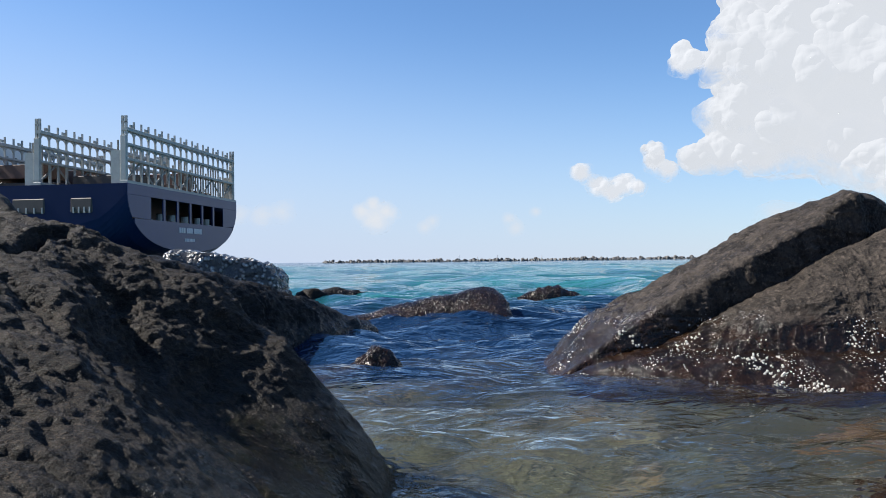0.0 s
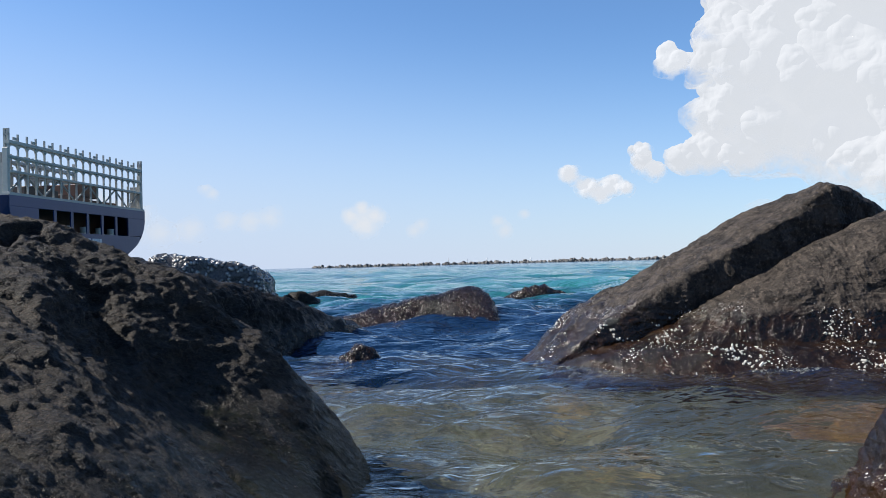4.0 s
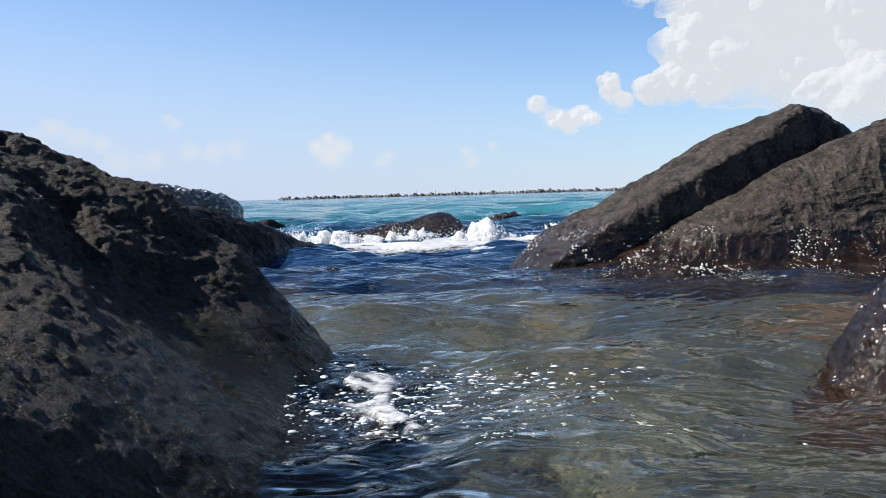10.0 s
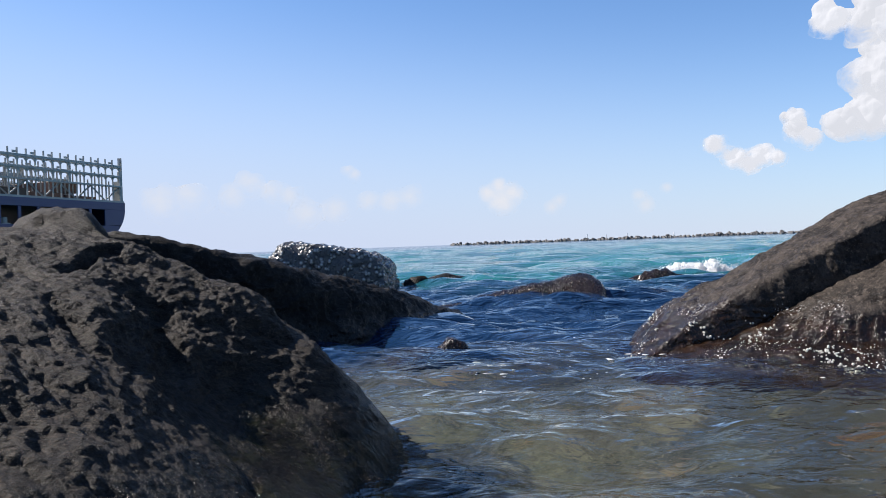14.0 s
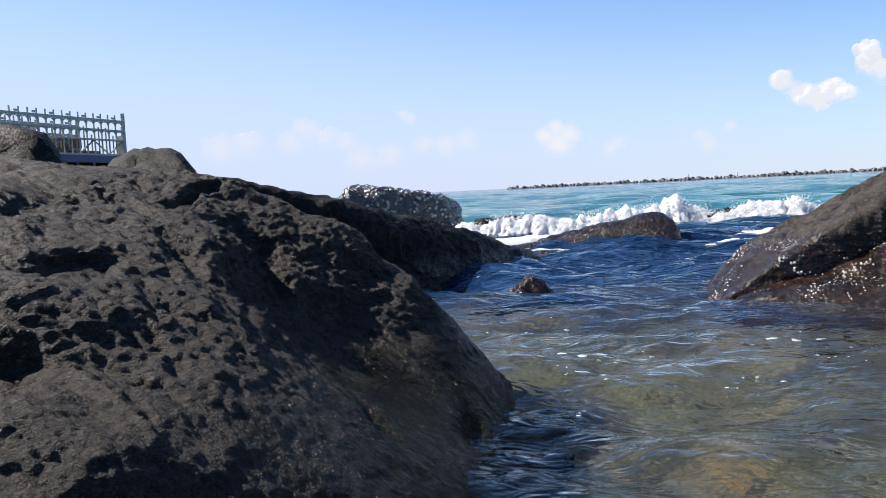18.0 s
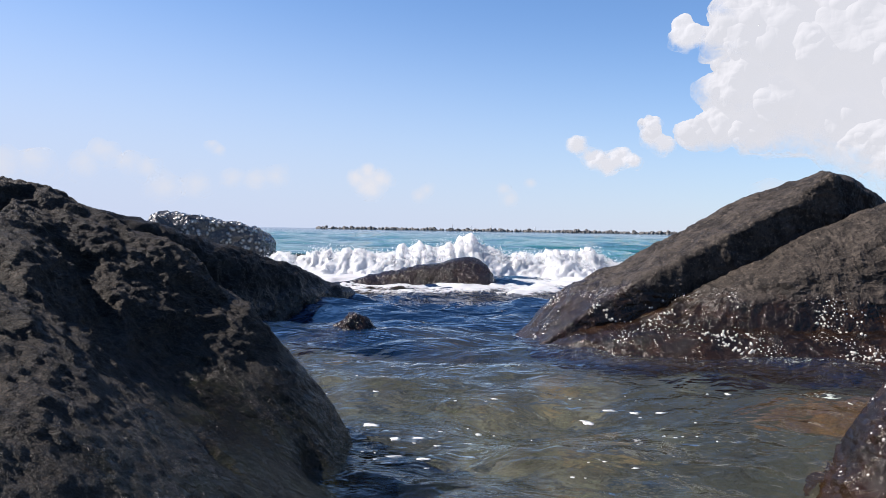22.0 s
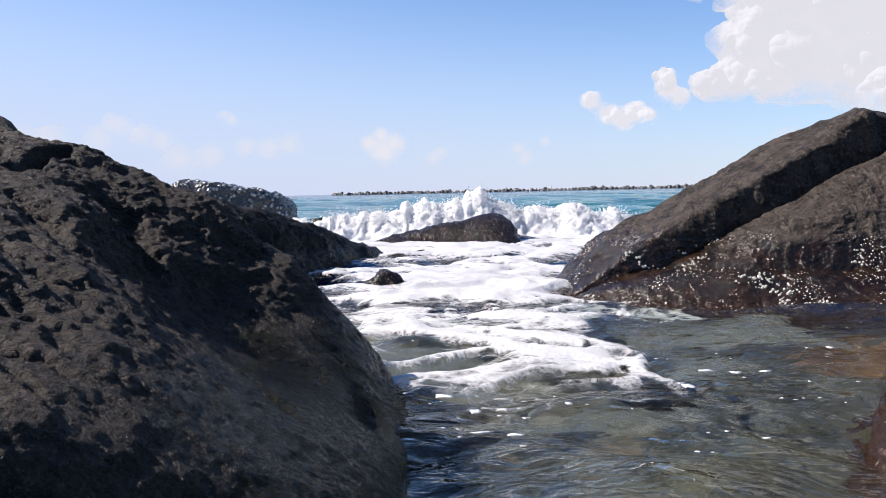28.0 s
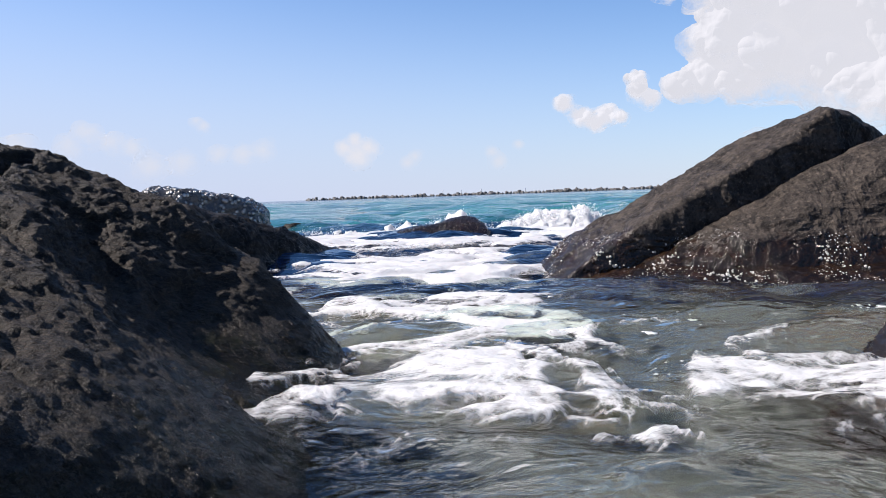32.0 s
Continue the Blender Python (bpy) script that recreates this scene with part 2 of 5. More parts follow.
def foam_material(name, colour=(0.80, 0.81, 0.82), most=1.0):
    """Aerated water: white where the bubbles lie thick, broken into lace towards the edges."""
    k = Mat(name, Roughness=0.6)
    at = k.where(world=False)
    n = k.noise(at, 6, 7, 0.65, 0.8)
    k.link(k.mix(k.range(n, 0.3, 0.6), tuple(v * 0.80 for v in colour), colour), k.p.inputs["Base Color"])
    k.p.inputs["Subsurface Weight"].default_value = 0.3
    k.p.inputs["Subsurface Radius"].default_value = (0.06, 0.07, 0.07)
    cover = k.node("Attribute", attribute_name="cover").outputs["Fac"]
    web = k.math("ABSOLUTE", k.math("SUBTRACT", k.noise(at, 5.0, 5, 0.6, 1.2), 0.5))
    lace = k.math("ADD", k.math("MULTIPLY", web, -2.9), k.math("MULTIPLY", k.math("SUBTRACT", k.noise(at, 28, 4, 0.7), 0.5), 0.6))
    b = k.bump(k.noise(at, 14, 6, 0.65), 0.4, 0.03)
    k.bump(k.cells(at, 60), 0.25, 0.008, b)
    # light also passes through the thin bubbly water
    through_ = k.node("BsdfTranslucent")
    through_.inputs[0].default_value = (*colour, 1)
    both, gone, out = k.node("MixShader"), k.node("BsdfTransparent"), k.node("MixShader")
    both.inputs[0].default_value = 0.45
    alpha = k.range(k.math("ADD", cover, lace), -0.10, 0.46)
    k.link(k.p.outputs[0], both.inputs[1])
    k.link(through_.outputs[0], both.inputs[2])
    k.link(k.math("MULTIPLY", alpha, most), out.inputs[0])
    k.link(gone.outputs[0], out.inputs[1])
    k.link(both.outputs[0], out.inputs[2])
    k.link(out.outputs[0], k.t.nodes["Material Output"].inputs[0])
    return k.m


def cloud_material(name, low, high, most, glow, body, ragged=0.7):
    """Cloud that glows by emission in place of sunlight scattered by its droplets; thin where the stored depth of the
    billow is small.
    """
    k = Mat(name, Roughness=1.0)
    k.p.inputs["Base Color"].default_value = (body, body, body * 1.02, 1)
    k.p.inputs["Specular IOR Level"].default_value = 0.0
    k.p.inputs["Emission Color"].default_value = (0.86, 0.90, 0.96, 1)
    # added glow, the same all over the cloud
    k.p.inputs["Emission Strength"].default_value = glow
    at = k.where()
    depth = k.node("Attribute", attribute_name="cover").outputs["Fac"]
    n = k.math("MULTIPLY", k.math("SUBTRACT", k.noise(at, 0.016, 8, 0.68, 0.6), 0.5), ragged)
    k.link(k.range(k.math("ADD", depth, n), low, high, 0.0, most), k.p.inputs["Alpha"])
    return k.m


def bed_material():
    """Sand and stones under olive weed, darkened towards +x in place of the boulder's dark reflection."""
    k = Mat("sea_bed", Roughness=0.85)
    at = k.where()
    c = k.mix(k.range(k.noise(at, 2.6, 6, 0.65, 0.8), 0.45, 0.62), (0.005, 0.006, 0.008), (0.070, 0.060, 0.042))
    c = k.mix(k.range(k.noise(at, 4.5, 5, 0.6, 0.6), 0.49, 0.58, 0, 0.85), c, (0.038, 0.037, 0.021))
    c = k.mix(k.range(k.noise(at, 3.1, 4, 0.6, 0.8), 0.58, 0.68, 0, 0.8), c, (0.115, 0.070, 0.030))
    c = k.mix(k.range(k.noise(at, 22, 4, 0.6), 0.52, 0.68, 0, 0.6), c, (0.12, 0.104, 0.075))
    # dark side painted where the water mirrors the sloping boulder, with a wavy edge
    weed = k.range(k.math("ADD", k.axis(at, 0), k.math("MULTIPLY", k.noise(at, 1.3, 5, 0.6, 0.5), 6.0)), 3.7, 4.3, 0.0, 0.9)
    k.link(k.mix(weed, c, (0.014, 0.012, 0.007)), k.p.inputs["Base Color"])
    k.bump(k.noise(at, 14, 6, 0.65), 0.8, 0.06)
    return k.m


M_LEFT = basalt("dark_basalt", (0.0030, 0.0024, 0.0019), (0.030, 0.0238, 0.0184), (0.0145, 0.0112, 0.0084), 0.20, grain=1.5, weed=(0.012, 0.013, 0.006), flake=(0.8, 0.9, 1.8), dip=(14, 26, 0), relief=1.8, dry_gloss=0.22, crest_highlight=3.4, glint_specks=0.75, wet_dark=0.7, wet_rough=0.06, cavity_shade=0.7, blotch=0.25, knobs=0.3, crusted=0.5, wet_gloss=0.08)
M_RIGHT = basalt("grey_basalt", (0.012, 0.0095, 0.0076), (0.056, 0.0448, 0.0362), (0.039, 0.0306, 0.0238), 0.27, weed=(0.0210, 0.0095, 0.0035), grain=0.9, wet_rough=0.07, relief=0.6, wet_dark=0.85, shells_glints=0.95, dry_gloss=0.2, crusted=0.55)
M_SLAB = basalt("black_basalt", (0.0032, 0.0027, 0.0023), (0.0165, 0.0142, 0.0120), (0.0110, 0.0092, 0.0076), 0.12, grain=0.6, relief=0.35, wet_dark=0.6, dry_gloss=0.14)
M_BROWN = basalt("weedy_basalt", (0.0056, 0.0034, 0.0024), (0.0150, 0.0076, 0.0045), (0.0125, 0.0060, 0.0034), 0.5, weed=(0.0135, 0.0052, 0.0021), grain=0.7, wet_rough=0.12, relief=0.28, flake=(1, 0.6, 0.6), shells_glints=0.12)
M_ORANGE = basalt("orange_rock", (0.0400, 0.0187, 0.0067), (0.1060, 0.0510, 0.0187), (0.0710, 0.0400, 0.0133), -1.0)
M_PIER = plain("weathered_armour_stone", (0.085, 0.082, 0.078), 0.7, grain=0.5, wear=0.8)
M_SHELL = plain("barnacle_shell", (0.46, 0.44, 0.40), 0.35, grain=90, wear=0.5)
M_SCALY = scaly("limpet_crusted_rock")
M_SEA = sea_material()
M_FOAM = foam_material("sea_foam")
M_MILK = foam_material("aerated_water", (0.36, 0.37, 0.375), 0.30)
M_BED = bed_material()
M_CLOUD = cloud_material("cumulus_cloud", 0.02, 0.9, 1.0, 0.40, 0.055, 1.2)
M_SOFT = cloud_material("soft_cumulus", -0.10, 0.70, 1.0, 0.42, 0.06, 1.5)
M_PUFF = cloud_material("small_cumulus", -0.12, 1.15, 0.80, 0.445, 0.0, 1.7)
M_HAZE = cloud_material("thin_cloud", -0.15, 1.3, 0.42, 0.435, 0.0, 1.9)
M_HULL = plain("navy_hull_paint", (0.0062, 0.0175, 0.0580), 0.4, grain=0.8, wear=0.2)
M_HULL.node_tree.nodes["Principled BSDF"].inputs["Specular IOR Level"].default_value = 0.12
M_STERN = plain("blue_transom_paint", (0.012, 0.028, 0.105), 0.4, grain=0.8, wear=0.2)
M_STEEL = plain("pale_grey_paint", (0.3120, 0.3180, 0.3000), 0.5, grain=1.5, wear=0.35)
M_GREY = plain("mid_grey_paint", (0.1980, 0.2010, 0.1920), 0.55, grain=1.5, wear=0.35)
M_WHITE = plain("white_paint", (0.5850, 0.5850, 0.5850), 0.5, grain=1.0, wear=0.1)
M_DARK = plain("dark_deck_steel", (0.0490, 0.0420, 0.0385), 0.6, grain=1.0, wear=0.4)
M_RUST = plain("red_brown_steel", (0.0980, 0.0525, 0.0385), 0.6, grain=1.0, wear=0.4)
M_RED = plain("red_boot_paint", (0.0700, 0.0140, 0.0140), 0.5, grain=1.0, wear=0.3)


# ---------------------------------------------------------------- mesh helpers
def hashed(i):
    """Pseudo-random numbers in 0..1 from whole-number lattice points."""
    n = (i[..., 0] * 374761393 + i[..., 1] * 668265263 + i[..., 2] * 2147483647 * 3 + 1013904223) & 0xFFFFFFFF
    n = ((n ^ (n >> 13)) * 1274126177) & 0xFFFFFFFF
    n = ((n ^ (n >> 16)) * 2246822519) & 0xFFFFFFFF
    return ((n ^ (n >> 15)) & 0xFFFFFF) / float(0xFFFFFF)


def vnoise(p):
    """Smooth value noise, -1..1, of an array of points."""
    i = np.floor(p).astype(np.int64)
    f = p - i
    f = f * f * f * (f * (f * 6 - 15) + 10)
    total = 0
    for dx in (0, 1):
        for dy in (0, 1):
            for dz in (0, 1):
                w = (f[..., 0] if dx else 1 - f[..., 0]) * (f[..., 1] if dy else 1 - f[..., 1]) * (f[..., 2] if dz else 1 - f[..., 2])
                total = total + w * hashed(i + np.array([dx, dy, dz]))
    return total * 2 - 1


def fbm(p, octaves=4, gain=0.5):
    total, amp = 0, 1.0
    for k in range(octaves):
        total = total + amp * vnoise(p * 2.03**k + 17.3 * k)
        amp *= gain
    return total


def ridged(p, octaves=4, gain=0.5):
    total, amp = 0, 1.0
    for k in range(octaves):
        total = total + amp * (1 - 2 * np.abs(vnoise(p * 2.07**k + 31.7 * k)))
        amp *= gain
    return total


BALLS = {}


def ball(level):
    """Unit directions and triangles of a subdivided icosahedron."""
    if level not in BALLS:
        bm = bmesh.new()
        bmesh.ops.create_icosphere(bm, subdivisions=level, radius=1.0)
        me = bpy.data.meshes.new("ball")
        bm.to_mesh(me)
        bm.free()
        v = np.empty(len(me.vertices) * 3)
        me.vertices.foreach_get("co", v)
        tri = np.empty(len(me.polygons) * 3, dtype=np.int32)
        me.polygons.foreach_get("vertices", tri)
        bpy.data.meshes.remove(me)
        v = v.reshape(-1, 3)
        BALLS[level] = (v / np.linalg.norm(v, axis=1)[:, None], tri.reshape(-1, 3))
    return BALLS[level]


def mesh_of(name, verts, faces, material, smooth=True):
    """A mesh from arrays of corners and equal-sided faces."""
    verts, faces = np.asarray(verts, float), np.asarray(faces, np.int32)
    me = bpy.data.meshes.new(name)
    me.vertices.add(len(verts))
    me.vertices.foreach_set("co", verts.ravel())
    n = faces.shape[1]
    me.loops.add(faces.size)
    me.loops.foreach_set("vertex_index", faces.ravel())
    me.polygons.add(len(faces))
    me.polygons.foreach_set("loop_start", np.arange(0, faces.size, n, dtype=np.int32))
    me.polygons.foreach_set("use_smooth", np.full(len(faces), smooth))
    me.update(calc_edges=True)
    me.validate()
    me.materials.append(material)
    return me


def joined(pieces):
    """One pair of arrays from several (corners, faces)."""
    verts, faces, base = [], [], 0
    for v, f in pieces:
        verts.append(v)
        faces.append(np.asarray(f) + base)
        base += len(v)
    return np.concatenate(verts), np.concatenate(faces)


def normals(v, f):
    n = np.cross(v[f[:, 1]] - v[f[:, 0]], v[f[:, 2]] - v[f[:, 0]])
    out = np.zeros_like(v)
    for k in range(3):
        np.add.at(out, f[:, k], n)
    return out / np.maximum(np.linalg.norm(out, axis=1), 1e-12)[:, None]


def block(corners, level, round_=14.0):
    """A stone: the convex block with these corners, its edges rounded off (round_: higher is sharper)."""
    corners = np.asarray(corners, float)
    bm = bmesh.new()
    for c in corners:
        bm.verts.new(c)
    bmesh.ops.convex_hull(bm, input=list(bm.verts))
    bm.normal_update()
    planes = np.array([[*f.normal, f.normal.dot(f.verts[0].co)] for f in bm.faces if f.calc_area() > 1e-6])
    bm.free()
    mid, half = (corners.min(0) + corners.max(0)) / 2, (corners.max(0) - corners.min(0)) / 2
    n, d = planes[:, :3], planes[:, 3] - planes[:, :3] @ mid
    n, d = n * half, np.maximum(d, 0.02)
    ways, tri = ball(level)
    rate = np.maximum(ways @ (n / d[:, None]).T, 1e-3)
    r = 1.0 / (rate**round_).sum(1) ** (1.0 / round_)
    r = r * 1.02
    return mid + ways * r[:, None] * half, tri


def weathered(v, f, big=0.05, mid=0.02, fine=0.006, size=1.0, grain=(1, 1, 1), seed=0.0):
    """Bulges, ledges and pits along the normals, at three sizes."""
    g = np.array(grain)
    n = normals(v, f)
    q = (v + seed * 7.7) * g / size
    push = big * fbm(q * 2.3, 3) + mid * ridged(q * 7.0 + 0.6 * fbm(q * 3.0, 2)[:, None], 3) + fine * ridged(q * 24.0, 4, 0.65)
    return v + n * push[:, None], f


def rock(name, bodies, material, label, level=6, round_=14.0, category="boulder", group="", **wear):
    """One boulder, of one or more rounded blocks grown together."""
    pieces = []
    for k, corners in enumerate(bodies):
        pieces.append(weathered(*block(corners, level if len(corners) > 15 else level - 1, round_), seed=k + len(name), **wear))
    return tagged(new(name, mesh_of(name, *joined(pieces), material)), label, category, group)


def bm_box(bm, x0, y0, z0, x1, y1, z1, bevel=0.0):
    made = bmesh.ops.create_cube(bm, size=1.0, matrix=Matrix.LocRotScale(((x0 + x1) / 2, (y0 + y1) / 2, (z0 + z1) / 2), None, (x1 - x0, y1 - y0, z1 - z0)))
    if bevel:
        edges = list({e for v in made["verts"] for e in v.link_edges})
        bmesh.ops.bevel(bm, geom=edges, offset=bevel, segments=1, affect="EDGES")


def part(name, bm, material, parent, label=""):
    me = bpy.data.meshes.new(name)
    bm.to_mesh(me)
    bm.free()
    me.materials.append(material)
    ob = new(name, me)
    ob.parent = parent
    return tagged(ob, label)


def box_part(name, size, material, parent, label="", bevel=0.0):
    bm = bmesh.new()
    bm_box(bm, *size, bevel)
    return part(name, bm, material, parent, label)


# ---------------------------------------------------------------- sea bed and water
def bed_height(x, y):
    r = np.hypot(x, y)
    p = np.stack([x, y, 0 * x], -1)
    z = -0.33 - 0.30 * np.clip(y - 5.5, 0, 3) - 0.12 * np.clip(r - 8, 0, 40) + 0.35 * np.clip(-y - 0.3, 0, 3)
    near = np.clip(1 - r / 30, 0, 1)
    z = z + near * (0.035 * fbm(p * 1.3, 3) + 0.022 * ridged(p * 4.1, 3))
    return np.maximum(z, -6.0)


def polar_sheet(radii, angles, height):
    """A round sheet about the origin; the angles run clockwise from +y."""
    rr, aa = np.meshgrid(radii, angles, indexing="ij")
    x, y = rr * np.sin(aa), rr * np.cos(aa)
    v = np.stack([x, y, height(x, y, rr)], -1).reshape(-1, 3)
    a, b = len(radii), len(angles)
    i, j = np.meshgrid(np.arange(a - 1), np.arange(b), indexing="ij")
    k = (j + 1) % b
    f = np.stack([i * b + j, i * b + k, (i + 1) * b + k, (i + 1) * b + j], -1).reshape(-1, 4)
    return v, f


def fan(step, wide):
    """Angles: close together over the side that opens to the sea, coarse behind."""
    return np.concatenate([np.radians(np.arange(-wide, wide, step)), np.radians(np.arange(wide, 360 - wide, 5.0))])


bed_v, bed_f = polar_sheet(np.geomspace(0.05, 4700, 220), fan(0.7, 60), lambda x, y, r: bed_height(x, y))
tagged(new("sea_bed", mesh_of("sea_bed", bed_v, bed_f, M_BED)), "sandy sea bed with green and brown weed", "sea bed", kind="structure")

WAVES = []
chance = random.Random(5)
for n in range(70):
    length = 0.11 * 1.075**n
    way = chance.gauss(0, 0.95 if length < 0.6 else 0.5)
    WAVES.append((length, math.sin(way), math.cos(way), chance.uniform(0, 6.283)))


def sea_height(x, y, r):
    step = np.where(r < 15, np.maximum(r * 0.0072, 0.016), r * 0.022)
    calm = np.clip((r - 1.0) / 5.0, 0.75, 1.0)
    z = np.zeros_like(x)
    bend = fbm(np.stack([x, y, 0 * x], -1) * 0.35, 2)
    for length, sx, sy, shift in WAVES:
        k = 6.2832 / length
        amp = 0.0056 * length**0.92 * np.clip(length / step / 3 - 0.6, 0, 1)
        amp = amp * (1 + 0.9 * math.exp(-(math.log(length / 0.55) ** 2) / 0.6))
        if length > 3:
            amp = amp * np.clip((r - 7) / 8, 0, 1) * 0.6
        ph = k * (sx * x + sy * y) + shift + 1.7 * bend
        z = z + amp * calm * (np.sin(ph) + 0.35 * np.sin(2 * ph + 1.2))
    return z * np.clip(1.4 - r / 2500, 0, 1)


sea_v, sea_f = polar_sheet(np.concatenate([[0.05], np.geomspace(0.5, 15, 480), np.geomspace(15.3, 4800, 270)]), fan(0.26, 52), sea_height)
sea = tagged(new("sea_water", mesh_of("sea_water", sea_v, sea_f, M_SEA)), "rippled clear sea water, blue to turquoise further out", "sea", kind="structure")
sea.visible_shadow = False  # clear water lets the daylight through to its bed

# ---------------------------------------------------------------- boulders
ACROSS = [-2.95, -2.75, -2.0, -1.5, -1.2, -1.0, -0.85, -0.7, -0.55, -0.4, -0.25, -0.1, 0.15]
SECTIONS = [  # y, then the boulder's heights across it, from the landward side to the water
    (0.30, [-0.6, -0.4, -0.4, -0.4, -0.4, -0.4, -0.4, -0.4, -0.5, -0.5, -0.6, -0.6, -0.6]),
    (0.60, [-0.6, 0.35, 0.35, 0.33, 0.30, 0.26, 0.22, 0.16, 0.05, -0.12, -0.28, -0.45, -0.6]),
    (0.90, [-0.6, 0.50, 0.50, 0.47, 0.43, 0.39, 0.35, 0.33, 0.27, 0.12, -0.06, -0.25, -0.6]),
    (1.20, [-0.6, 0.60, 0.60, 0.57, 0.53, 0.485, 0.43, 0.345, 0.262, 0.18, 0.06, -0.08, -0.5]),
    (1.45, [-0.6, 0.66, 0.66, 0.64, 0.585, 0.525, 0.475, 0.39, 0.295, 0.18, 0.06, -0.07, -0.5]),
    (1.68, [-0.6, 0.70, 0.69, 0.665, 0.615, 0.555, 0.485, 0.39, 0.22, 0.12, 0.03, -0.08, -0.5]),
    (1.92, [-0.6, 0.74, 0.73, 0.69, 0.64, 0.575, 0.51, 0.34, 0.17, 0.085, 0.01, -0.10, -0.5]),
    (2.12, [-0.6, 0.77, 0.77, 0.72, 0.68, 0.625, 0.545, 0.40, 0.26, 0.155, 0.045, -0.12, -0.5]),
    (2.34, [-0.6, 0.81, 0.80, 0.745, 0.735, 0.675, 0.595, 0.525, 0.415, 0.275, 0.115, -0.14, -0.55]),
    (2.60, [-0.6, 0.70, 0.68, 0.63, 0.60, 0.56, 0.51, 0.44, 0.31, 0.17, -0.02, -0.24, -0.6]),
    (2.95, [-0.6, 0.30, 0.30, 0.25, 0.20, 0.15, 0.10, 0.0, -0.15, -0.3, -0.4, -0.5, -0.6]),
    (3.15, [-0.6, -0.5, -0.5, -0.5, -0.5, -0.5, -0.5, -0.5, -0.5, -0.5, -0.6, -0.6, -0.6]),
]
DENTS = [  # x, y, half length, half width, turn in degrees and depth of the hollows and clefts
    (-0.80, 2.02, 0.16, 0.05, -38, 0.085), (-1.06, 2.12, 0.13, 0.028, 75, 0.07), (-0.86, 1.70, 0.13, 0.03, -25, 0.035), (-0.95, 1.42, 0.10, 0.03, 50, 0.05),
    (-0.94, 1.05, 0.20, 0.11, 20, 0.11), (-0.78, 1.42, 0.12, 0.02, -15, 0.025), (-1.25, 1.75, 0.30, 0.07, 80, 0.025), (-1.10, 1.90, 0.14, 0.03, -30, 0.035), (-1.65, 2.30, 0.05, 0.20, 0, 0.05),
    (-0.62, 1.17, 0.10, 0.02, 20, 0.02), (-1.45, 1.55, 0.16, 0.05, 30, 0.05), (-0.36, 1.62, 0.10, 0.03, -50, 0.03), (-0.22, 1.95, 0.10, 0.04, -60, 0.03),
]


def pitted_boulder():
    """A broad whale-backed boulder lofted over its sections, then hollowed, cleft, flaked and pitted."""
    x = np.concatenate([np.arange(-2.95, -1.3, 0.015), np.arange(-1.3, 0.15, 0.0052)])
    y = np.concatenate([np.arange(0.30, 0.8, 0.02), np.arange(0.8, 2.72, 0.0058), np.arange(2.72, 3.16, 0.02)])
    rows = np.array([np.interp(x, ACROSS, h) for _, h in SECTIONS])
    ys = np.array([v for v, _ in SECTIONS])
    z = np.stack([np.interp(y, ys, rows[:, i]) for i in range(len(x))])
    # round the loft off
    for axis, c in ((0, x), (1, y)):
        w = np.exp(-(((c[:, None] - c[None, :]) / 0.048) ** 2)) * np.gradient(c)[None, :]
        w = w / w.sum(1)[:, None]
        z = w @ z if axis == 0 else z @ w.T
    xx, yy = np.meshgrid(x, y, indexing="ij")
    p = np.stack([xx, yy, z], -1)
    sway = 0.05 * fbm(p * 4.0, 2)
    for dx, dy, half, wide, turn, deep in DENTS:
        c, q = math.cos(radians(turn)), math.sin(radians(turn))
        u = (xx - dx) * c + (yy - dy) * q
        v = -(xx - dx) * q + (yy - dy) * c + sway
        z = z - deep * np.exp(-((u / half) ** 2) - (v / wide) ** 2)
    n_y = len(y)
    i, j = np.meshgrid(np.arange(len(x) - 1), np.arange(n_y - 1), indexing="ij")
    f = np.stack([i * n_y + j, (i + 1) * n_y + j, (i + 1) * n_y + j + 1, i * n_y + j + 1], -1).reshape(-1, 4)
    tri = np.concatenate([f[:, :3], f[:, [0, 2, 3]]])
    v = np.stack([xx, yy, z], -1).reshape(-1, 3)
    # the wave-washed flank is smoother than the weathered back
    worn = 0.30 + 0.70 / (1 + np.exp(-(v[:, 2] - 0.22 - 0.25 * (v[:, 0] + 0.6)) / 0.05))
    q = v * np.array([1.0, 1.0, 1.5])
    drawn = v @ np.array([[0.88, -0.35, -0.32], [0.37, 0.93, 0.0], [0.30, -0.12, 0.95]]).T * np.array([0.42, 1.0, 2.0])
    warp = 0.35 * fbm(q * 3.1, 3)
    beds = (v @ np.array([0.42, -0.25, 1.0])) / 0.062 + 1.5 * warp + 0.10 * fbm(q * 9, 2)
    saw = beds - np.floor(beds)
    flake = np.where(saw < 0.80, saw / 0.80, (1 - saw) / 0.20) - 0.5
    patch = np.clip(0.4 + 0.9 * fbm(q * 2.0 + 5, 2), 0, 1)
    push = 0.020 * fbm(q * 3.4 + 2, 2) + 0.010 * flake * patch - 0.009 * ridged(drawn * 4.5 + warp[:, None], 3, 0.55) + 0.0058 * ridged(drawn * 14.0, 3, 0.65) + 0.0046 * fbm(q * 42.0, 3, 0.65)
    v = v + normals(v, tri) * (push * worn)[:, None]
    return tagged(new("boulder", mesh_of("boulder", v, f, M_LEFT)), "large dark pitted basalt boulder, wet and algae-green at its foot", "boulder")


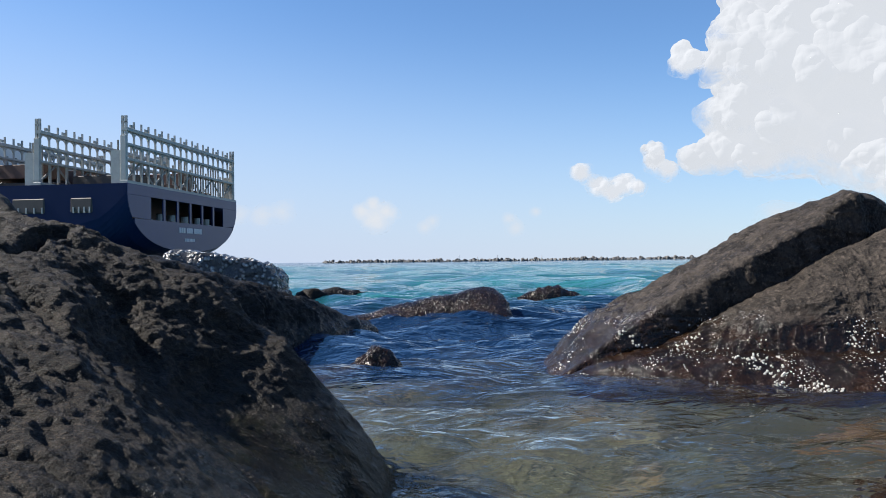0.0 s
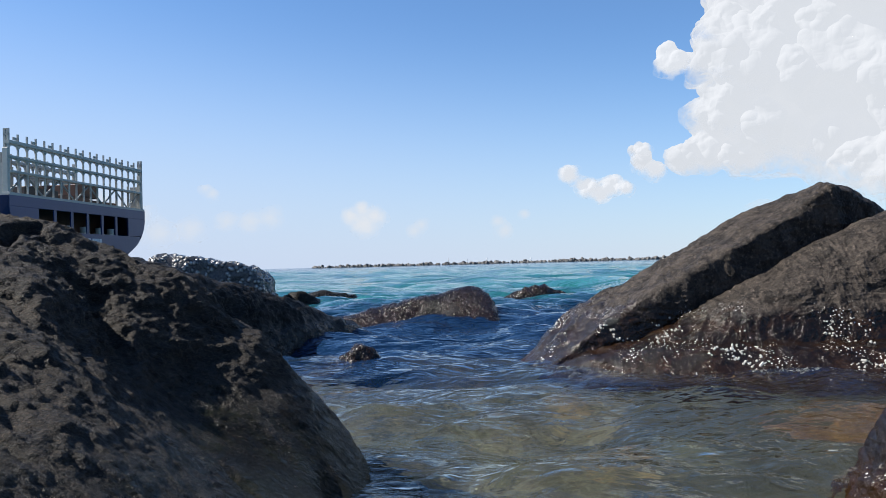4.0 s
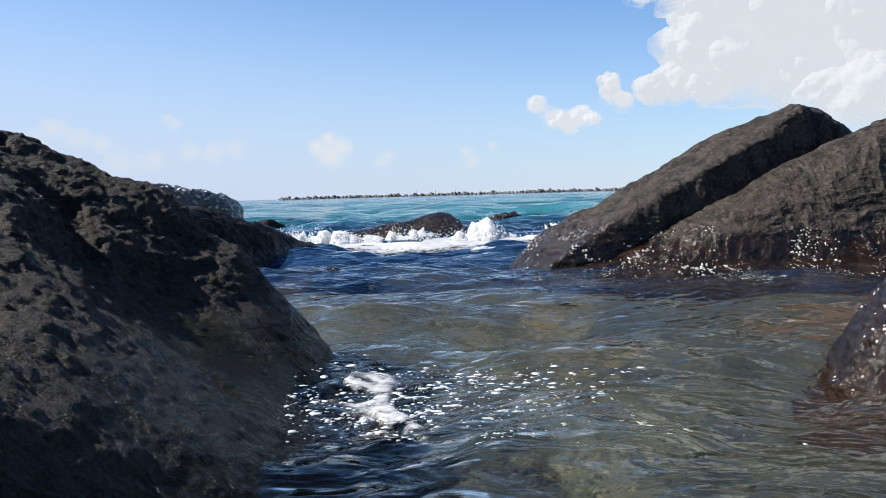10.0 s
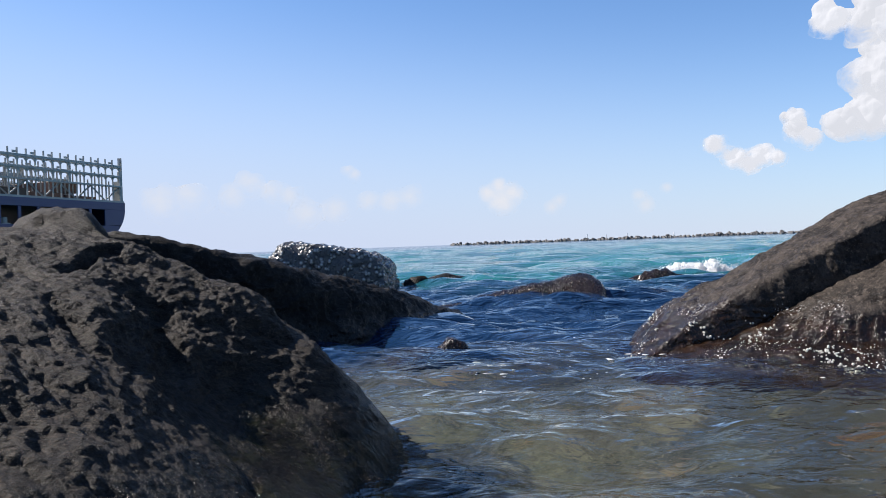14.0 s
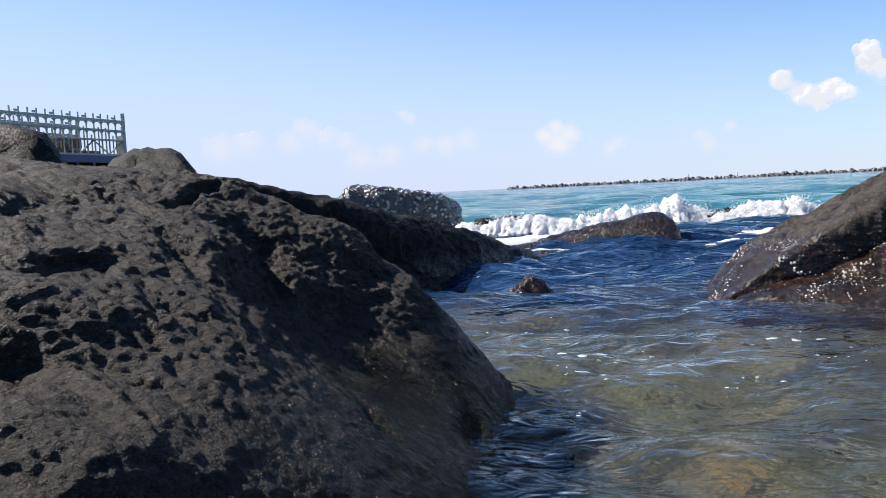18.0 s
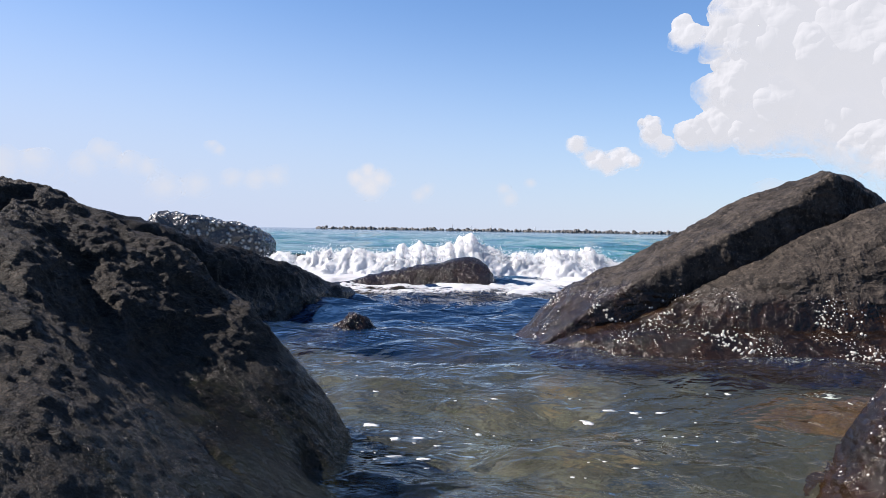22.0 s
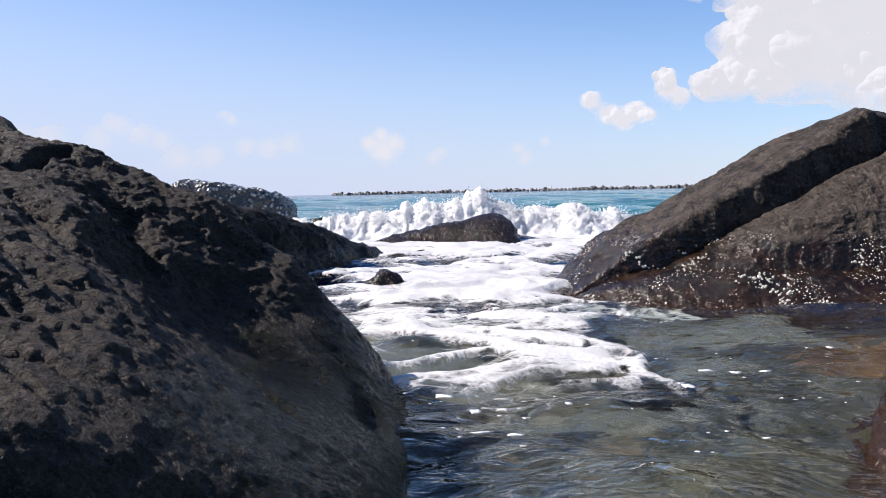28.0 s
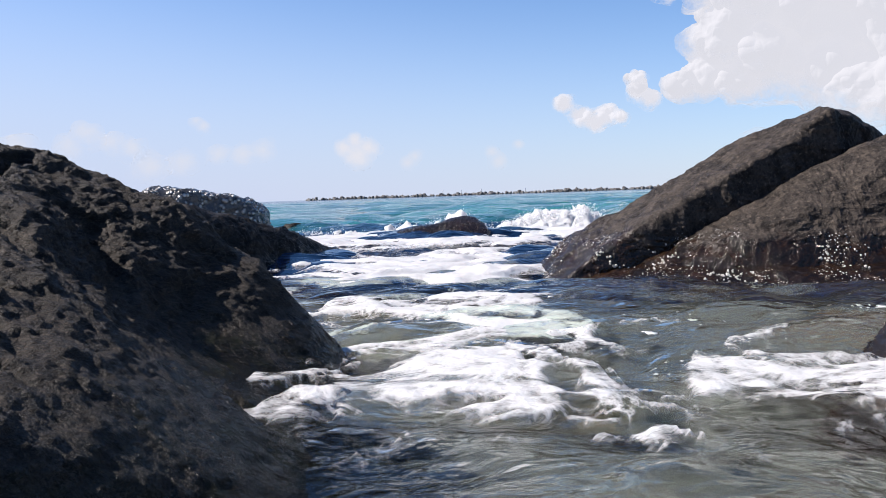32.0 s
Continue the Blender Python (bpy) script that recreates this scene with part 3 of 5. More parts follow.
pitted_boulder()
grey_boulder = rock("boulder", [
    # the leaning ridge, the slab before it, its peak and the apron at the waterline
    [(0.60, 4.32, -0.10), (0.90, 4.38, 0.125), (1.16, 4.42, 0.28), (1.56, 4.45, 0.46), (1.78, 4.49, 0.585), (2.20, 4.56, 0.765), (2.36, 4.59, 0.87),
     (0.56, 4.85, -0.08), (0.86, 4.92, 0.19), (1.35, 4.92, 0.47), (1.84, 4.92, 0.72), (2.28, 4.90, 0.89), (2.40, 4.84, 0.925),
     (0.70, 4.30, -0.25), (0.98, 4.38, 0.0), (1.62, 4.47, 0.20), (1.95, 4.53, 0.36), (2.30, 4.57, 0.55), (2.64, 4.82, 0.60), (2.60, 4.82, 0.90), (2.80, 4.88, 0.81), (3.0, 5.2, 0.7),
     (0.62, 5.6, -0.4), (1.2, 5.9, -0.4), (2.5, 5.9, -0.4), (2.9, 5.7, 0.5), (1.9, 5.7, 0.45), (1.0, 4.5, -0.4), (2.8, 4.9, -0.4)],
    [(1.02, 4.34, 0.0), (1.34, 4.42, 0.08), (1.66, 4.50, 0.20), (1.95, 4.56, 0.36), (2.11, 4.60, 0.50), (2.35, 4.48, 0.60), (2.60, 4.45, 0.77), (2.97, 4.42, 0.92), (3.7, 4.3, 1.10),
     (2.23, 4.385, 0.466), (1.88, 4.32, 0.23), (1.67, 4.18, 0.10), (1.33, 4.12, 0.03), (1.1, 4.15, -0.1), (1.9, 4.0, -0.1), (3.7, 3.7, 0.0),
     (1.2, 4.9, -0.4), (3.7, 5.2, 0.7), (2.2, 4.95, 0.25), (1.6, 4.8, 0.0), (3.7, 5.0, -0.45), (1.3, 4.05, -0.45), (3.7, 3.5, -0.45)],
    [(2.10, 4.62, 0.72), (2.22, 4.58, 0.83), (2.37, 4.58, 0.915), (2.36, 4.58, 0.62), (2.66, 4.74, 0.80), (2.62, 4.76, 0.60), (2.1, 4.9, 0.80), (2.40, 4.84, 0.945), (2.4, 5.0, 0.5), (2.8, 4.95, 0.79)],
    [(0.60, 4.25, -0.10), (0.80, 4.10, 0.0), (1.05, 4.02, 0.04), (1.40, 3.98, 0.03), (1.9, 3.86, 0.04), (2.6, 3.75, 0.06), (3.6, 3.5, 0.10), (0.75, 4.0, -0.15), (1.0, 3.82, -0.12), (1.4, 3.72, -0.12), (1.9, 3.55, -0.12), (3.6, 3.2, -0.1),
     (0.8, 3.9, -0.45), (1.9, 3.4, -0.45), (3.6, 3.1, -0.45), (3.6, 4.4, -0.45), (0.7, 4.4, -0.45), (1.0, 4.4, 0.05), (2.2, 4.2, 0.12), (3.6, 4.1, 0.15)],
], M_RIGHT, "large sloping grey basalt boulder, brown and glistening at the waterline", level=8, round_=60, big=0.014, mid=0.009, fine=0.0026, size=0.9)
rock("boulder", [
    [(-2.4, 4.6, 0.77), (-1.7, 5.0, 0.54), (-1.4, 5.7, 0.30), (-1.0, 6.4, 0.24), (-0.55, 6.9, -0.02), (-0.62, 7.0, -0.3), (-1.2, 5.35, -0.1), (-2.3, 4.3, -0.3),
     (-0.95, 5.9, -0.3), (-1.5, 7.4, 0.15), (-2.6, 6.5, 0.45), (-2.6, 7.6, -0.3), (-3.4, 4.6, 0.7), (-3.4, 6.0, 0.5), (-3.4, 4.4, -0.3), (-1.35, 5.3, 0.25)],
], M_SLAB, "black tapering slab of basalt running into the sea", level=7, round_=36, big=0.02, mid=0.015, fine=0.006, size=1.0)
rock("boulder", [
    [(-3.55, 10.0, 0.55), (-3.3, 9.9, 0.68), (-2.8, 10.0, 0.68), (-2.35, 10.2, 0.56), (-2.12, 10.3, 0.35), (-2.05, 10.3, -0.3), (-3.8, 9.7, 0.1), (-4.0, 9.6, -0.3),
     (-2.3, 11.6, 0.4), (-3.6, 11.6, 0.5), (-2.2, 11.6, -0.3), (-4.2, 11.5, -0.3)],
], M_SCALY, "rounded rock crusted with limpets, standing behind the slab", level=6, round_=24, big=0.05, mid=0.03, fine=0.02, size=1.0)
rock("boulder", [
    [(-1.05, 8.1, -0.04), (-0.5, 8.3, 0.11), (0.1, 8.35, 0.21), (0.52, 8.45, 0.27), (0.62, 8.3, 0.22), (0.74, 8.0, -0.15), (0.6, 7.75, -0.2), (-0.8, 7.85, -0.2),
     (0.75, 9.2, -0.15), (0.5, 9.0, 0.2), (-0.3, 9.3, 0.0), (-0.9, 9.2, -0.5), (0.8, 8.0, -0.6), (-0.9, 7.8, -0.6)],
], M_BROWN, "low brown weed-covered rock washed by the waves", level=6, round_=34, big=0.025, mid=0.014, fine=0.005, size=0.8)
rock("boulder", [
    [(-0.8, 4.6, -0.3), (-0.62, 4.7, -0.08), (-0.42, 4.72, 0.09), (-0.32, 4.72, 0.05), (-0.16, 4.62, -0.2), (-0.1, 4.6, -0.5), (-0.5, 4.42, -0.22), (-0.5, 5.1, -0.1), (-0.2, 5.0, -0.4), (-0.8, 4.5, -0.5), (-0.8, 5.1, -0.5)],
], M_BROWN, "small wet brown rock, awash at the foot of the slab", level=6, round_=16, big=0.02, mid=0.012, fine=0.005, size=0.5)
rock("boulder", [
    [(0.95, 11.0, -0.1), (1.2, 11.1, 0.15), (1.5, 11.2, 0.2), (1.9, 11.2, 0.1), (2.05, 11.1, -0.2), (1.2, 10.8, -0.3), (1.9, 11.9, -0.3), (0.9, 11.8, -0.4)],
], M_BROWN, "small weedy rock among the breakers", level=5, round_=14, big=0.03, mid=0.02, fine=0.01, size=0.8)
rock("boulder", [
    [(-2.15, 11.6, 0.1), (-1.9, 11.5, 0.22), (-1.65, 11.6, 0.12), (-1.5, 11.5, -0.2), (-2.2, 11.3, -0.3), (-2.2, 12.2, -0.2), (-1.5, 12.2, -0.2)],
], M_SLAB, "small dark rock beside the limpet-crusted one", level=5, round_=14, big=0.03, mid=0.02, fine=0.01, size=0.8)
rock("boulder", [
    [(-2.3, 14.0, 0.02), (-1.9, 14.1, 0.1), (-1.4, 14.2, 0.05), (-1.1, 14.1, -0.2), (-2.4, 13.6, -0.3), (-2.3, 14.9, -0.2), (-1.2, 14.9, -0.2)],
], M_SLAB, "flat dark rock just breaking the surface", level=5, round_=14, big=0.03, mid=0.02, fine=0.01, size=0.8)
rock("boulder", [
    [(3.9, 12.0, 0.5), (4.35, 12.0, 0.92), (4.75, 12.1, 0.97), (5.4, 12.1, 0.6), (6.0, 12.0, -0.3), (3.3, 11.8, -0.3), (3.6, 13.2, -0.3), (5.8, 13.2, -0.3), (4.8, 13.0, 0.8)],
], M_RIGHT, "grey basalt boulder further along the shore", level=6, round_=16, big=0.04, mid=0.03, fine=0.01, size=1.0)
rock("boulder", [
    [(1.0, 1.9, -0.02), (1.07, 1.9, 0.12), (1.14, 1.92, 0.21), (1.30, 1.95, 0.30), (1.7, 1.95, 0.36), (2.6, 2.0, 0.40), (0.90, 1.85, -0.18), (0.82, 1.8, -0.5), (1.0, 1.5, -0.3), (1.35, 1.5, 0.12),
     (2.6, 1.2, 0.15), (2.6, 1.2, -0.5), (2.6, 2.7, -0.5), (1.2, 2.5, -0.5), (1.25, 2.3, 0.0), (1.8, 2.4, 0.2)],
], M_RIGHT, "rounded brown-grey boulder at the edge of the pool", level=7, round_=14, big=0.02, mid=0.010, fine=0.004, size=0.6)
rock("boulder", [
    [(-3.6, 3.3, 0.98), (-3.0, 3.3, 1.05), (-2.63, 3.3, 1.03), (-2.42, 3.25, 0.88), (-2.1, 3.1, 0.5), (-2.0, 3.1, -0.2), (-3.6, 2.9, 0.5), (-2.4, 2.9, -0.3), (-4.2, 3.4, -0.3), (-2.3, 4.2, -0.3), (-4.0, 4.2, 0.8)],
], M_SLAB, "dark shaded boulder behind the pitted one", level=6, round_=16, big=0.04, mid=0.02, fine=0.008, size=0.9)
rock("boulder", [
    [(-1.95, 2.9, 0.80), (-1.80, 2.9, 0.87), (-1.6, 2.95, 0.84), (-1.3, 2.8, 0.6), (-1.2, 2.8, -0.2), (-1.9, 2.6, 0.5), (-2.0, 2.7, -0.3), (-1.4, 3.5, -0.3), (-1.9, 3.4, 0.6)],
], M_LEFT, "small grey boulder wedged behind the pitted one", level=6, round_=14, big=0.03, mid=0.015, fine=0.006, size=0.8)
rock("boulder", [
    [(1.15, 2.95, -0.34), (1.5, 2.75, -0.25), (2.1, 2.65, -0.22), (2.7, 2.6, -0.25), (2.7, 3.15, -0.24), (1.7, 3.2, -0.25), (1.2, 3.1, -0.7), (2.7, 2.6, -0.7), (2.7, 3.2, -0.7), (1.4, 2.7, -0.7)],
], M_ORANGE, "flat submerged orange-brown rock in the pool", level=6, round_=12, big=0.02, mid=0.01, fine=0.004, size=0.6)


def barnacles(host, low, high, count, seed):
    """Clusters of small pale barnacles on the seaward face of a boulder, between two heights."""
    me = host.data
    v = np.empty(len(me.vertices) * 3)
    n = np.empty(len(me.vertices) * 3)
    me.vertices.foreach_get("co", v)
    me.vertices.foreach_get("normal", n)
    v, n = v.reshape(-1, 3), n.reshape(-1, 3)
    patch = fbm(v * 3.3 + seed, 3) + 0.4 * fbm(v * 14 + seed, 2)
    ok = np.flatnonzero((n[:, 1] < -0.25) & (v[:, 2] > low) & (v[:, 2] < high - 0.05 * fbm(v * 2.0, 2)) & (patch > 0.22))
    ok = ok[np.unique(np.floor(v[ok] / 0.009), axis=0, return_index=True)[1]]
    r, pieces = random.Random(seed), []
    for _ in range(count):
        i = int(ok[r.randrange(len(ok))])
        size = r.uniform(0.0028, 0.0090)
        out = Vector(n[i])
        side = out.orthogonal().normalized()
        turn = np.array([side, out.cross(side), out])
        ring = [(math.cos(a * 1.0472 + size * 900), math.sin(a * 1.0472 + size * 900)) for a in range(6)]
        tall = r.uniform(0.5, 0.9)
        p = [(c * size, q * size, -0.002) for c, q in ring] + [(c * size * 0.5, q * size * 0.5, size * tall) for c, q in ring] + [(0, 0, size * tall * 0.7)]
        f = [(k, (k + 1) % 6, 6 + (k + 1) % 6) for k in range(6)] + [(k, 6 + (k + 1) % 6, 6 + k) for k in range(6)] + [(6 + k, 6 + (k + 1) % 6, 12) for k in range(6)]
        pieces.append((v[i] + np.array(p) @ turn, np.array(f)))
    ob = new("barnacle_crust", mesh_of("barnacle_crust", *joined(pieces), M_SHELL, smooth=False))
    ob.parent = host
    return tagged(ob, "pale barnacles crusting the tide line", kind="stuff")


barnacles(grey_boulder, -0.06, 0.21, 1700, 3)


# ---------------------------------------------------------------- breakwater on the horizon
def breakwater():
    pieces, r = [], random.Random(11)
    x, y0 = -92.0, 620.0
    while x < 520:
        y = y0 - 0.10 * (x + 92)
        for row in range(2):
            s = r.uniform(0.7, 1.9)
            ways, tri = ball(2)
            turn = np.array(Euler((r.uniform(0, 6), r.uniform(0, 6), r.uniform(0, 6))).to_matrix())
            v = (np.sign(ways) * np.abs(ways) ** 0.6 * s * np.array([1.3, 0.9, 0.7])) @ turn.T
            rise = r.uniform(-0.9, 0.7) if row else r.uniform(-0.8, 0.3)
            v = v * (1 + 0.2 * vnoise(v * 1.1 + x)[:, None])
            pieces.append((v + np.array([x + r.uniform(-1, 1), y + row * 3, rise]), tri))
        x += r.uniform(1.1, 2.1)
    v, f = joined(pieces)
    return tagged(new("breakwater", mesh_of("breakwater", v, f, M_PIER, smooth=False)), "long low breakwater of dark piled stone blocks on the horizon", "breakwater", kind="stuff")


breakwater()


def beacon(x, y, tall, label):
    """A slim channel mark standing on the breakwater."""
    root = tagged(new("beacon"), label, "beacon", "channel marks")
    root.matrix_world = pose(x, y, 0.5)
    for name, r0, r1, z0, z1, mat in (("mast", 0.22, 0.12, 0, tall, M_STEEL), ("base", 0.9, 0.7, 0, 1.2, M_STEEL), ("lantern", 0.4, 0.3, tall, tall + 0.9, M_WHITE)):
        bm = bmesh.new()
        bmesh.ops.create_cone(bm, cap_ends=True, segments=10, radius1=r0, radius2=r1, depth=z1 - z0, matrix=Matrix.Translation((0, 0, (z0 + z1) / 2)))
        part(name, bm, mat, root)


for bx, tall in ((12, 3.4), (26, 2.6), (41, 3.0), (74, 2.4)):
    beacon(bx, 622 - 0.10 * (bx + 92), tall, "slim pale channel mark on the far breakwater")


def with_cover(me, cover):
    """Stores how thick the foam lies at each corner."""
    a = me.attributes.new("cover", "FLOAT", "POINT")
    a.data.foreach_set("value", np.asarray(cover, dtype=np.float32).ravel())
    return me


# ---------------------------------------------------------------- clouds
FAR = 3800.0


def cloud(name, puffs, material, label, lumps=14, seed=0, grow=1.15):
    """A heap of billows. puffs: across, up and radius in thousandths of the distance."""
    pieces, r = [], random.Random(seed)
    ways, tri = ball(4)
    small, small_tri = ball(3)
    for across, up, size in puffs:
        a = math.atan(across / 1000)
        mid = np.array([math.sin(a), math.cos(a), up / 1000 * math.cos(a)]) * FAR
        big = size / 1000 * FAR * grow
        mid[1] += r.uniform(0, 1.0) * big
        v = ways * big * np.array([1.0, 0.8, 0.85])
        v = v * (1 + 0.16 * fbm(ways * 2.2 + mid / 300, 4)[:, None])
        pieces.append((mid + v, tri))
        for _ in range(lumps):
            w = Vector((r.gauss(0, 1), r.gauss(-0.5, 0.7), r.gauss(0.25, 0.8))).normalized()
            s = big * r.uniform(0.22, 0.48)
            at = mid + np.array(w) * big * np.array([0.95, 0.8, 0.8]) * r.uniform(0.8, 1.0)
            v = small * s
            v = v * (1 + 0.22 * fbm(small * 2.0 + at / 90, 4)[:, None])
            pieces.append((at + v, small_tri))
    v, f = joined(pieces)
    heap = new("heap", mesh_of("heap", v, f, material))
    fuse = heap.modifiers.new("fuse", "REMESH")
    fuse.mode, fuse.voxel_size = "VOXEL", max(3.0, min(p[2] for p in puffs) * 0.34)
    soften = heap.modifiers.new("soften", "SMOOTH")
    soften.factor, soften.iterations = 0.5, 60
    me = bpy.data.meshes.new_from_object(heap.evaluated_get(bpy.context.evaluated_depsgraph_get()))
    bpy.data.objects.remove(heap)
    v = np.empty(len(me.vertices) * 3)
    me.vertices.foreach_get("co", v)
    n = np.empty(len(me.vertices) * 3)
    me.vertices.foreach_get("normal", n)
    v, n = v.reshape(-1, 3), n.reshape(-1, 3)
    size = sum(p[2] for p in puffs) / len(puffs) / 1000 * FAR
    q = v / size
    billow = 0.09 * (np.abs(vnoise(q * 1.9)) - 0.3) + 0.04 * (np.abs(vnoise(q * 4.3 + 9)) - 0.3) + 0.012 * (np.abs(vnoise(q * 9.1 + 4)) - 0.3)
    me.vertices.foreach_set("co", (v + n * (billow * size)[:, None]).ravel())
    me.polygons.foreach_set("use_smooth", np.full(len(me.polygons), True))
    me.update()
    me.name = name
    # how much cloud lies behind each spot: thick in the middle of the billows, thin at their rims
    flat = np.hypot(v[:, 0], v[:, 1])
    across_, up_ = np.arctan2(v[:, 0], v[:, 1]) * 1000, v[:, 2] / flat * 1000
    depth = np.zeros(len(v))
    soft_k = 4.5 if grow > 1 else 8.0
    for across, up, size in puffs:
        a = math.atan(across / 1000) * 1000
        d = np.hypot((across_ - a) * 0.92, up_ - up) / size
        depth = depth + np.exp(soft_k * np.clip((1.02 if grow > 1 else 1.42) - d, -1, 2))
    depth = np.clip(np.log(depth) / soft_k, 0, 1)
    return tagged(new(name, with_cover(me, depth)), label, "cloud", "clouds")


cloud("cloud", [(425, 240, 64), (489, 296, 88), (373, 180, 40), (460, 163, 61), (352, 133, 28), (316, 122, 21), (394, 127, 27), (267, 124, 13), (257, 136, 9), (545, 198, 88), (380, 285, 35), (352, 240, 24), (517, 134, 40), (580, 120, 51), (643, 254, 136), (685, 134, 81), (467, 401, 95), (608, 408, 122)],
      M_CLOUD, "towering white cumulus cloud with a grey underside", 16, 1, 1.0)
cloud("cloud", [(303, 262, 13), (308, 240, 16), (300, 246, 13), (318, 250, 13)], M_SOFT, "small white wisp of cumulus beside the tower", 8, 2, 1.0)
cloud("cloud", [(172, 108, 13), (195, 90, 14), (225, 92, 15), (212, 82, 12), (243, 88, 10), (265, 134, 11), (265, 117, 12), (280, 110, 14)], M_SOFT, "low white ragged cumulus cloud", 12, 3)
cloud("cloud", [(-87, 72, 11), (-101, 63, 12), (-70, 62, 13), (-84, 52, 18)], M_PUFF, "small pale cumulus low over the sea", 10, 4)
cloud("cloud", [(-13, 50, 9), (-22, 42, 10)], M_HAZE, "faint puff of cloud over the sea", 6, 5)
cloud("cloud", [(116, 60, 8), (82, 52, 9), (90, 40, 12)], M_HAZE, "faint wisp of cloud over the sea", 6, 6)
cloud("cloud", [(415, 50, 20), (440, 44, 22), (465, 50, 18)], M_HAZE, "pale low cloud above the shore", 8, 7)
cloud("cloud", [(-415, 85, 18), (-385, 75, 17), (-440, 70, 18), (-360, 68, 14)], M_HAZE, "pale heaped cloud low over the sea", 10, 8)
cloud("cloud", [(-200, 62, 15), (-225, 58, 16), (-255, 60, 14), (-500, 72, 22), (-540, 66, 24), (-300, 50, 18), (-340, 46, 20)], M_HAZE, "thin bank of cloud along the horizon", 8, 9)
cloud("cloud", [(-280, 98, 9), (-272, 92, 9)], M_HAZE, "faint puff of cloud", 6, 10)


# ---------------------------------------------------------------- container ship, built with its stern at x = 0 and its bow towards +x
def loft_hull(parent):
    """Port side, bottom and starboard side in stations from the stern forwards."""
    verts, faces, across = [], [], 40
    stations = [0, 1.5, 3, 5, 8, 12, 17, 23, 30, 40, 55, 75, 100, 140, 180, 215, 240, 255, 262]
    for s in stations:
        bottom = 3.0 - 5.5 * min(1, s / 34) ** 0.8
        narrow = 1.0 if s < 200 else max(0.02, 1 - ((s - 200) / 62) ** 2)
        half = 23.2 * narrow
        power = 2.6 + 5.0 * min(1, s / 6)
        for k in range(across + 1):
            a = math.pi * k / across
            cx, cz = math.cos(a), math.sin(a)
            y = half * math.copysign(abs(cx) ** (2 / power), cx)
            y *= 1 - 0.45 * max(0, 1 - s / 60) * min(1, s / 6) * (cz**1.5)
            z = 14.0 - (14.0 - bottom) * abs(cz) ** (2 / power)
            verts.append((s, y, z))
    n = across + 1
    for i in range(len(stations) - 1):
        for k in range(across):
            a = i * n + k
            faces.append((a, a + 1, a + n + 1, a + n))
    me = bpy.data.meshes.new("hull")
    me.from_pydata(verts, [], faces)
    me.materials.append(M_HULL)
    ob = new("hull", me)
    ob.parent = parent
    tagged(ob, "navy blue hull side")
    thick = ob.modifiers.new("plate", "SOLIDIFY")
    thick.thickness, thick.offset = 0.15, 0.0
    return verts[:n]


def prism(name, outline, x0, x1, material, parent, label=""):
    """A plate with an outline in y and z, from x0 to x1."""
    bm = bmesh.new()
    lo, hi = [bm.verts.new((x0, y, z)) for y, z in outline], [bm.verts.new((x1, y, z)) for y, z in outline]
    bm.faces.new(lo)
    bm.faces.new(hi[::-1])
    for a in range(len(outline)):
        b = (a + 1) % len(outline)
        bm.faces.new((lo[b], lo[a], hi[a], hi[b]))
    bmesh.ops.recalc_face_normals(bm, faces=list(bm.faces))
    return part(name, bm, material, parent, label)


